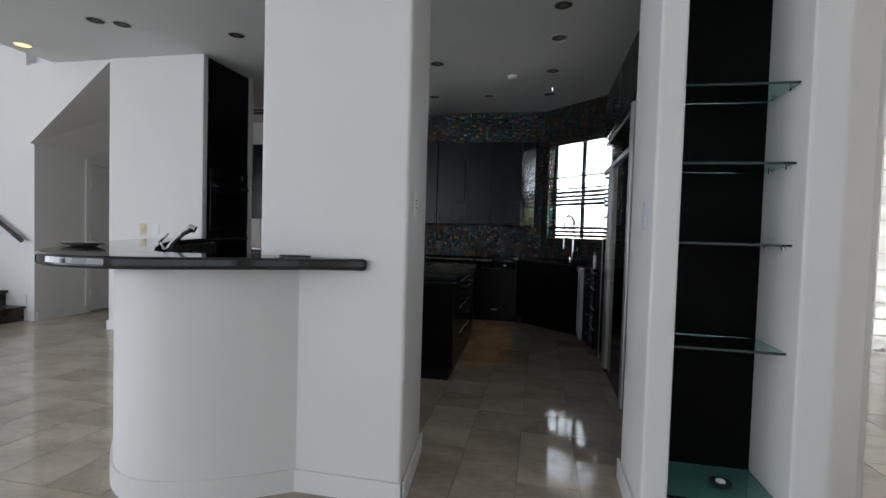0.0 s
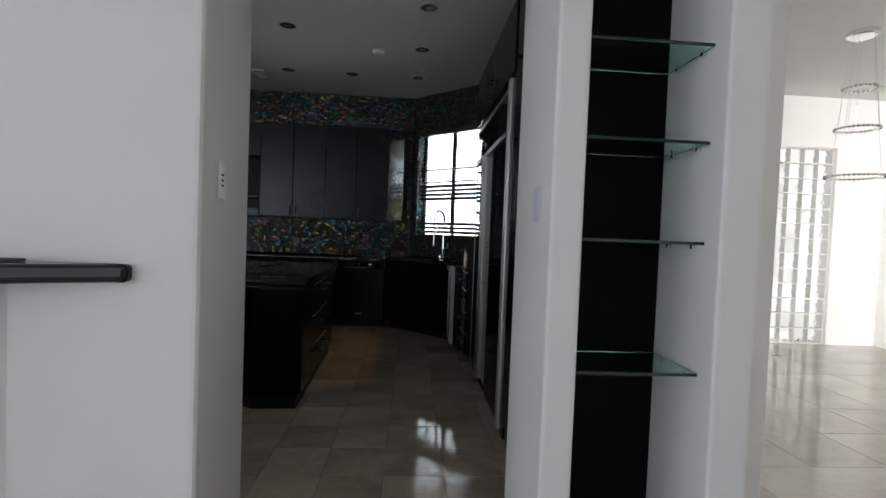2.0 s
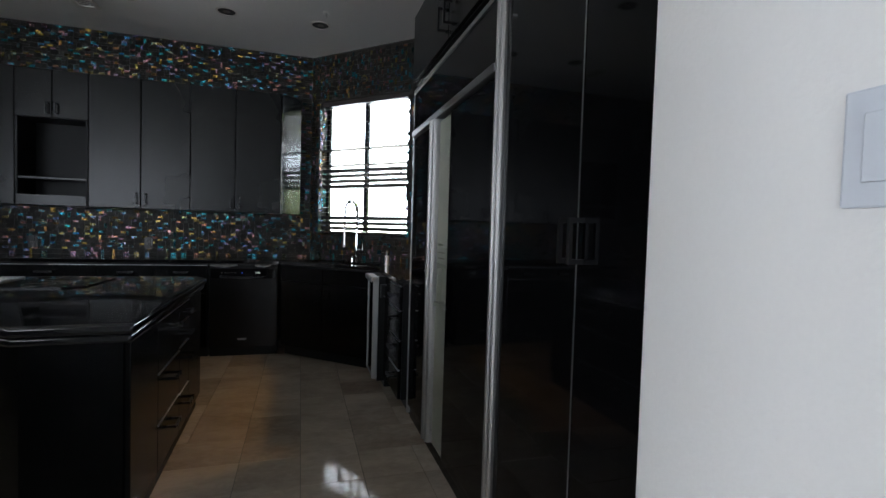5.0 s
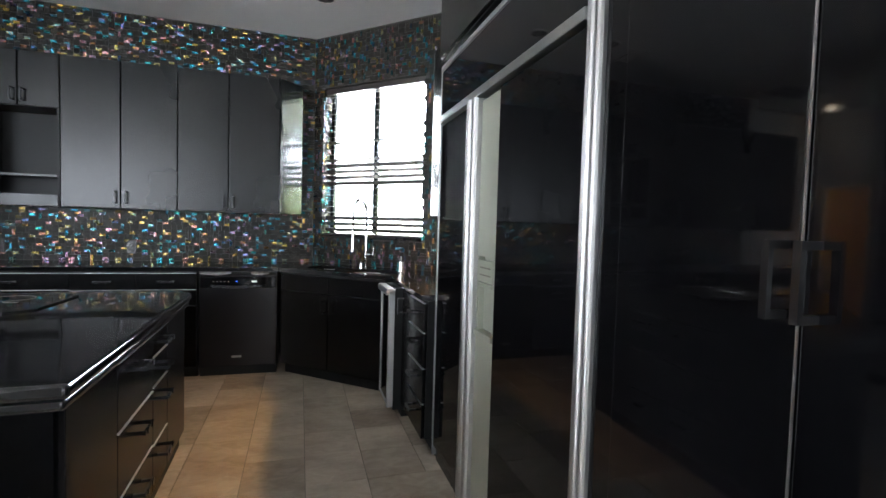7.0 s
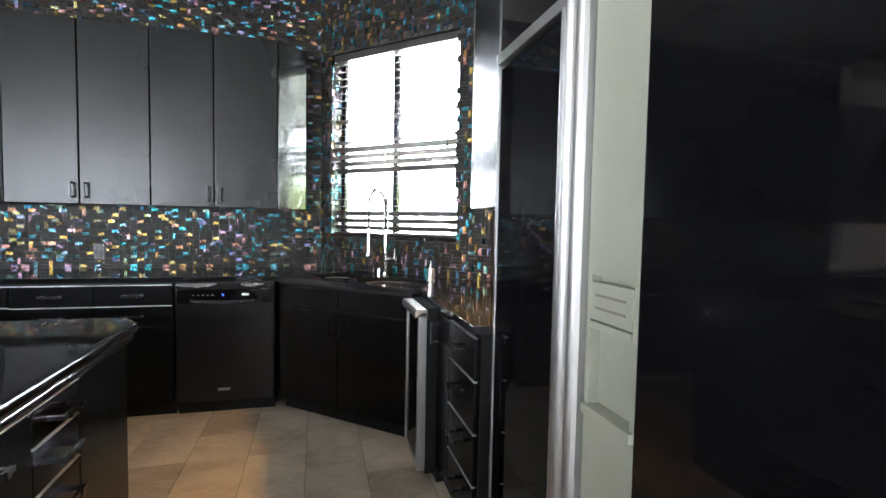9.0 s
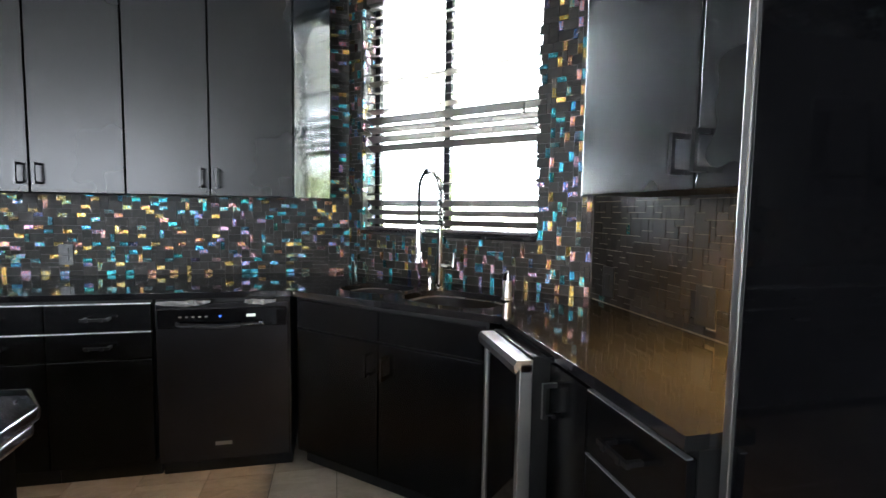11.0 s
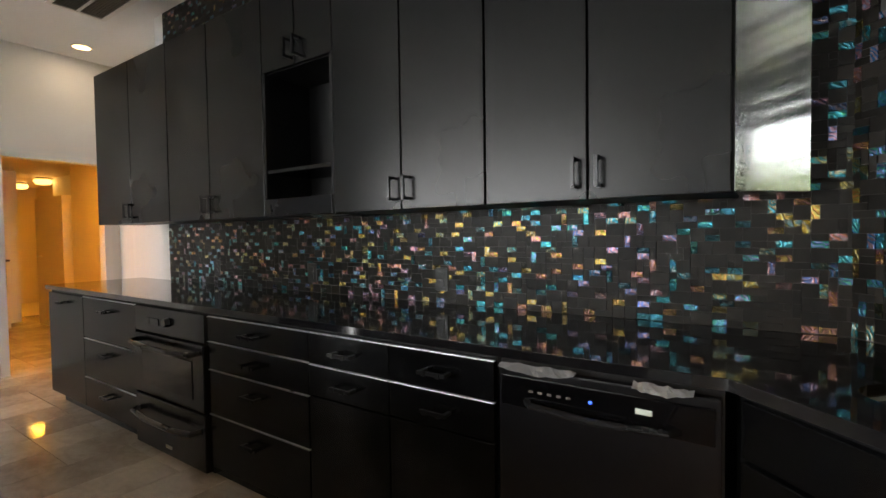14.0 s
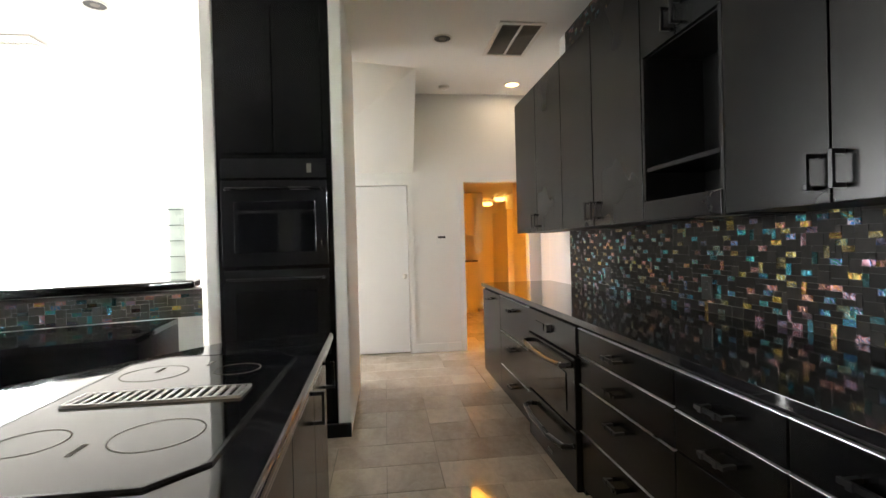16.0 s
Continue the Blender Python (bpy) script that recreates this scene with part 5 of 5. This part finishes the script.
vent(pose(-3.34, 7.52, CEIL_Z), 0.68, 0.40, 22, "large return air grille in the ceiling", True)
vent(pose(-0.75, 7.24, CEIL_Z, 0, 0, 90), 0.30, 0.18, 7, "small white ceiling air register")
vent(pose(-3.6, 3.3, CEIL_Z, 0, 0, 90), 0.40, 0.22, 8, "small white ceiling air register")
vent(pose(6.58, 6.42, CEIL_Z, 0, 0, 0), 0.36, 0.26, 8, "white ceiling air register in the dining room")
vent(pose(6.63, 5.16, CEIL_Z, 0, 0, 0), 0.5, 0.34, 2, "flat white ceiling access panel")

# ---- dining chandelier ----


def chandelier():
    th = thing("chandelier", pose(4.97, 5.12, CEIL_Z), "hanging chandelier of three stacked crystal rings", "chandelier")
    part("canopy", tube([(0, 0, -0.001), (0, 0, -0.035), (0, 0, -0.045)], [0.115, 0.115, 0.095], 28), CHROME, th)
    for z, r, n in ((-0.48, 0.105, 22), (-0.83, 0.145, 30), (-1.245, 0.195, 40)):
        rg = part("crystal_ring", tube([(r * math.cos(2 * math.pi * k / 40), r * math.sin(2 * math.pi * k / 40), z) for k in range(40)], 0.008, 6, True), CHROME, th, "chrome ring set with crystals")
        bm = bmesh.new()
        for k in range(n):
            t = 2 * math.pi * k / n
            x, y = (r + 0.010) * math.cos(t), (r + 0.010) * math.sin(t)
            v = [bm.verts.new(p) for p in ((x, y, z + 0.017), (x, y, z - 0.017))]
            q = [bm.verts.new((x + 0.011 * math.cos(a + t), y + 0.011 * math.sin(a + t), z)) for a in (0, math.pi / 2, math.pi, 3 * math.pi / 2)]
            for i in range(4):
                bm.faces.new((v[0], q[i], q[(i + 1) % 4]))
                bm.faces.new((v[1], q[(i + 1) % 4], q[i]))
        part("crystals", bm, CRYSTAL, rg)
        for k in range(3):
            t = 2 * math.pi * k / 3 + z
            part("wire", tube([(r * math.cos(t), r * math.sin(t), z), (0.08 * math.cos(t), 0.08 * math.sin(t), -0.04)], 0.0015, 5), CHROME, th)


chandelier()

# ---- stairs and rail ----
for i in range(8):
    th = thing("stair_step", pose(-5.02 - 0.28 * i, 4.3, 0), "dark stained wooden stair step", "step", "stairs")
    part("tread", box(-0.28, 0.03, -0.05, 0.945, 0.18 * (i + 1) - 0.03, 0.18 * (i + 1), 0.006), WOOD_D, th)
    part("riser", box(-0.28, 0.0, 0.0, 0.945, 0.0, 0.18 * (i + 1) - 0.031), WOOD_D, th)
th = thing("handrail", I4, "dark wooden handrail fixed to the stair wall", "handrail")
part("rail", tube([(-4.98, 5.18, 0.98), (-5.05, 5.18, 1.03), (-5.6, 5.18, 1.38), (-7.2, 5.18, 2.42)], 0.026, 10), WOOD_D, th)
part("bracket", box(-5.12, -5.10, 5.18, 5.249, 1.02, 1.05), BLACKMETAL, th)
structure("baseboard_stairs", prism([(-4.99, 5.236), (-4.99, 5.249), (-5.3, 5.249), (-5.3, 5.236)], 0.0, 0.32), TRIM, "white stair skirting", "baseboard")

# things lying on the bar
th = thing("serving_tray", pose(-1.24, 2.69, 1.101, 0, 0, 20), "small pale oval dish on the bar counter", "dish")
part("body", tube([(0, 0, 0), (0, 0, 0.008), (0, 0, 0.022)], [0.055, 0.085, 0.10], 24), STEEL, th)
th = thing("pen_clip", pose(0.06, 2.56, 1.101, 0, 0, 8), "small black clip on the bar counter", "clip")
part("body", box(-0.07, 0.07, -0.012, 0.012, 0.0, 0.008, 0.003), SLOT, th)

# ---- living room: far display shelves ----
th = thing("display_shelves", pose(-8.99, 2.20, 0, 0, 0, 90), "tall pale display column with glass shelves", "shelf")
part("back_panel", box(0.0, 0.28, 0.0, 0.008, 0.6, 2.4), mat("pale green back painted glass", (0.36, 0.42, 0.38), 0.3, var=0.05, bump=0.0), th)
for z in (0.9, 1.2, 1.5, 1.8, 2.1):
    part("shelf", box(0.0, 0.28, -0.20, -0.001, z - 0.01, z), GLASSEDGE, th, "thin dark glass shelf")

# ---- glass blocks ----
gb = thing("window_3", pose(GX0, 6.95, 0), "floor to head window of wavy glass blocks", "window", "", "structure")
PITCH = 0.19
def block_mesh():
    bm = bmesh.new()
    h, n = PITCH / 2 - 0.006, 5
    for side, s in ((-0.045, -1), (0.045, 1)):
        rows = [[bm.verts.new((-h + 2 * h * i / n, side + (0.006 * math.sin(i * 2.3 + j * 1.7) * s if 0 < i < n and 0 < j < n else 0.0), -h + 2 * h * j / n)) for i in range(n + 1)] for j in range(n + 1)]
        for j in range(n):
            for i in range(n):
                f = (rows[j][i], rows[j][i + 1], rows[j + 1][i + 1], rows[j + 1][i])
                bm.faces.new(f if s < 0 else tuple(reversed(f)))
        if s < 0:
            first = rows
    for seq in ([(0, i) for i in range(n + 1)], [(n, i) for i in range(n + 1)], [(i, 0) for i in range(n + 1)], [(i, n) for i in range(n + 1)]):
        for k in range(n):
            a, b = seq[k], seq[k + 1]
            bm.faces.new((first[a[0]][a[1]], first[b[0]][b[1]], rows[b[0]][b[1]], rows[a[0]][a[1]]))
    bmesh.ops.recalc_face_normals(bm, faces=list(bm.faces))
    return bm
_first = None
for i in range(12):
    for j in range(13):
        if _first is None:
            _first = part("glass_block", block_mesh(), BLOCKGLASS, gb)
            ob = _first
        else:
            ob = new("glass_block", _first.data)
            ob.parent = gb
        ob.visible_shadow = False
        ob.matrix_basis = pose(PITCH * (i + 0.5), 0, PITCH * (j + 0.5), 0, 90 * ((i * 7 + j * 3) % 4), 0)
bm = bmesh.new()
for i in range(13):
    add_box(bm, PITCH * i - 0.008, PITCH * i + 0.008, -0.05, 0.05, 0, GZ1)
for j in range(14):
    add_box(bm, 0, GX1 - GX0, -0.0485, 0.0485, PITCH * j - 0.008, PITCH * j + 0.008)
part("mortar", bm, BLOCKJOINT, gb)

# ---- mosaic pieces ----
MP, MJ = 0.0235, 0.0020


def mosaic_field(owner, m, width, z0, z1, seed, skip=None, pieces=None, upright=False, rare=False):
    """Small tiles over a wall; pieces(x, z) tells which become objects of their own."""
    shapes, slate, chips = {}, bmesh.new(), bmesh.new()
    rnd = random.Random(seed + 50)
    for c, r, w, h, is_shell in pack_mosaic(int(width / MP), int((z1 - z0) / MP), seed, upright, rare):
        x, z = c * MP, z0 + r * MP
        is_shell = is_shell and not (rare and rnd.random() < 0.97)
        sx, sz = w * MP, h * MP
        if skip and skip(x + sx / 2, z + sz / 2):
            continue
        t = 0.007 + rnd.choice((0.0, 0.001, 0.002)) + (0.001 if is_shell else 0.0)
        lean = 1.8 if is_shell else 0.5
        ax, az = rnd.gauss(0, lean), rnd.gauss(0, lean)
        if pieces and pieces(x + sx / 2, z + sz / 2):
            key = (w, h, is_shell)
            if key not in shapes:
                b = bmesh.new()
                add_box(b, -sx / 2 + MJ / 2, sx / 2 - MJ / 2, -0.0075, 0.004, -sz / 2 + MJ / 2, sz / 2 - MJ / 2)
                me = bpy.data.meshes.new("tile")
                b.to_mesh(me)
                b.free()
                me.materials.append(SHELL_O if is_shell else SLATE_O)
                shapes[key] = me
            ob = new("tile", shapes[key])
            ob.parent = owner
            ob.matrix_world = m @ pose(x + sx / 2, -0.004, z + sz / 2, ax, 0, az)
        else:
            vs = add_box(chips if is_shell else slate, x + MJ / 2, x + sx - MJ / 2, -t, -0.001, z + MJ / 2, z + sz - MJ / 2)
            k1, k2 = math.radians(ax), math.radians(az)
            for v in vs:
                if v.co.y < -0.003:
                    v.co.y += (v.co.z - z - sz / 2) * k1 + (v.co.x - x - sx / 2) * k2
    for bm, material, label in ((slate, SLATE_I, "brown grey slate mosaic tiles"), (chips, SHELL_I, "iridescent abalone shell mosaic chips")):
        ob = tagged(part("tiles", bm, material, owner), label, "", "", "stuff")
        ob.matrix_world = m


NM = pose(-3.17, BACK, 0, 0, 0, 0)
northwall = bpy.data.objects["wall_north"]
northend = lambda x: x > 4.31
outlet_gap = lambda x, z: any(abs(x - 3.17 - q) < 0.026 and abs(z - 1.03) < 0.046 for q in (-0.43, -1.40, -2.45))
mosaic_field(northwall, NM, 4.33, CT + 0.002, 1.42, 1, lambda x, z: northend(x) or outlet_gap(x, z), lambda x, z: 2.65 < x < 3.75 and z < 1.37)
mosaic_field(northwall, NM, 4.33, 2.50, 3.09, 2, lambda x, z: northend(x) or z > 3.085)
mosaic_field(northwall, pose(1.03, BACK, 0), 0.12, 1.42, 2.50, 6)
ww = bpy.data.objects["wall_window"]
inwin = lambda x, z: x > DL - 0.006 or z > 3.08 or (W0 - 0.005 < x < W1 + 0.005 and WZ0 - 0.014 < z < WZ1 + 0.005)
mosaic_field(ww, DIAG, DL, CT + 0.002, 3.09, 5, inwin, lambda x, z: x > W1 and z < 2.3, True)
ew = bpy.data.objects["wall_east"]
EY = D0[1] - (EAST - D0[0])
EM = pose(EAST, EY, 0, 0, 0, -90)
mosaic_field(ew, EM, EY - 5.555, CT + 0.002, 1.42, 7, lambda x, z: any(abs(x - (EY - q)) < 0.030 and abs(z - 1.01) < 0.052 for q in (6.70, 6.14)), None, False, True)
mosaic_field(ew, EM, 0.30, 1.42, 2.56, 8)
mosaic_field(ew, EM, 3.3, 2.56, 3.085, 9)
# reveals of the window
for k, (m, wd) in enumerate(((DIAG @ pose(W0, 0.0, 0, 0, 0, 90), 0.125), (DIAG @ pose(W1, 0.13, 0, 0, 0, -90), 0.125))):
    mosaic_field(ww, m, wd, WZ0 + 0.014, WZ1 - 0.005, 11 + k, None, None, True)
# kitchen side of the bar wall
barwall = bpy.data.objects["wall_bar"]
_line = list(reversed(offset(BAR, -0.142)))
many = bmesh.new()
seq = [Vector((*p, 0)) for p in _line]
length = [0.0]
for a, b in zip(seq, seq[1:]):
    length.append(length[-1] + (b - a).length)


def along(s):
    for i in range(len(seq) - 1):
        if s <= length[i + 1]:
            d = (seq[i + 1] - seq[i]).normalized()
            return seq[i] + d * (s - length[i]), d
    return seq[-1], (seq[-1] - seq[-2]).normalized()


chips = bmesh.new()
for c, r, w, h, is_shell in pack_mosaic(int(length[-1] / MP), 6, 21):
    p, d = along((c + w / 2) * MP)
    nrm = Vector((-d.y, d.x, 0))
    zc, hx, hz = 0.879 + (r + h / 2) * MP, w * MP / 2 - MJ / 2, h * MP / 2 - MJ / 2
    for v in add_box(chips if is_shell else many, -hx, hx, 0, 0.008, -hz, hz):
        x, y, z = v.co
        v.co = p + d * x + nrm * y + Vector((0, 0, zc + z))
for bm, material, label in ((many, SLATE_I, "brown grey slate mosaic tiles"), (chips, SHELL_I, "iridescent abalone shell mosaic chips")):
    bmesh.ops.recalc_face_normals(bm, faces=list(bm.faces))
    tagged(part("tiles", bm, material, barwall), label, "", "", "stuff")

# ---- floor tiles ----
FP, FJ = 0.305, 0.0035


def floor_field(x0, y0, cols, rows, seed, single, joined, size, skip, two=0.12, four=0.0, tall=0.6):
    floor = bpy.data.objects["floor"]
    shapes, many = {}, bmesh.new()
    for c, r, w, h in pack(cols, rows, seed, two, four, tall):
        x, y, sx, sy = x0 + c * size, y0 + r * size, w * size, h * size
        if skip(x + sx / 2, y + sy / 2):
            continue
        if single and single(x + sx / 2, y + sy / 2):
            if (w, h) not in shapes:
                b = bmesh.new()
                add_box(b, -sx / 2 + FJ / 2, sx / 2 - FJ / 2, -sy / 2 + FJ / 2, sy / 2 - FJ / 2, -0.006, 0.0)
                me = bpy.data.meshes.new("floor_tile")
                b.to_mesh(me)
                b.free()
                me.materials.append(STONE_O)
                shapes[(w, h)] = me
            ob = new("floor_tile", shapes[(w, h)])
            ob.parent = floor
            ob.location = (x + sx / 2, y + sy / 2, 0)
        else:
            add_box(many, x + FJ / 2, x + sx - FJ / 2, y + FJ / 2, y + sy - FJ / 2, -0.006, 0.0)
    tagged(part("floor_tiles", many, joined, floor), "square stone floor tiles", "", "", "stuff")


floor_field(1.06 - 33 * FP, -4.05, 38, 43, 31, lambda x, y: (0.4 < x < 1.75 and 2.4 < y < 7.4) or (-5.0 < x < 0.2 and 6.0 < y < 7.4), STONE_I, FP, lambda x, y: x > 2.5 or x < -8.9 or y > 8.9)
floor_field(2.52, -4.05, 10, 25, 33, None, STONE_D, 0.455, lambda x, y: x > 7.1 or y > 6.95, 0.55, 0.0, 0.27)
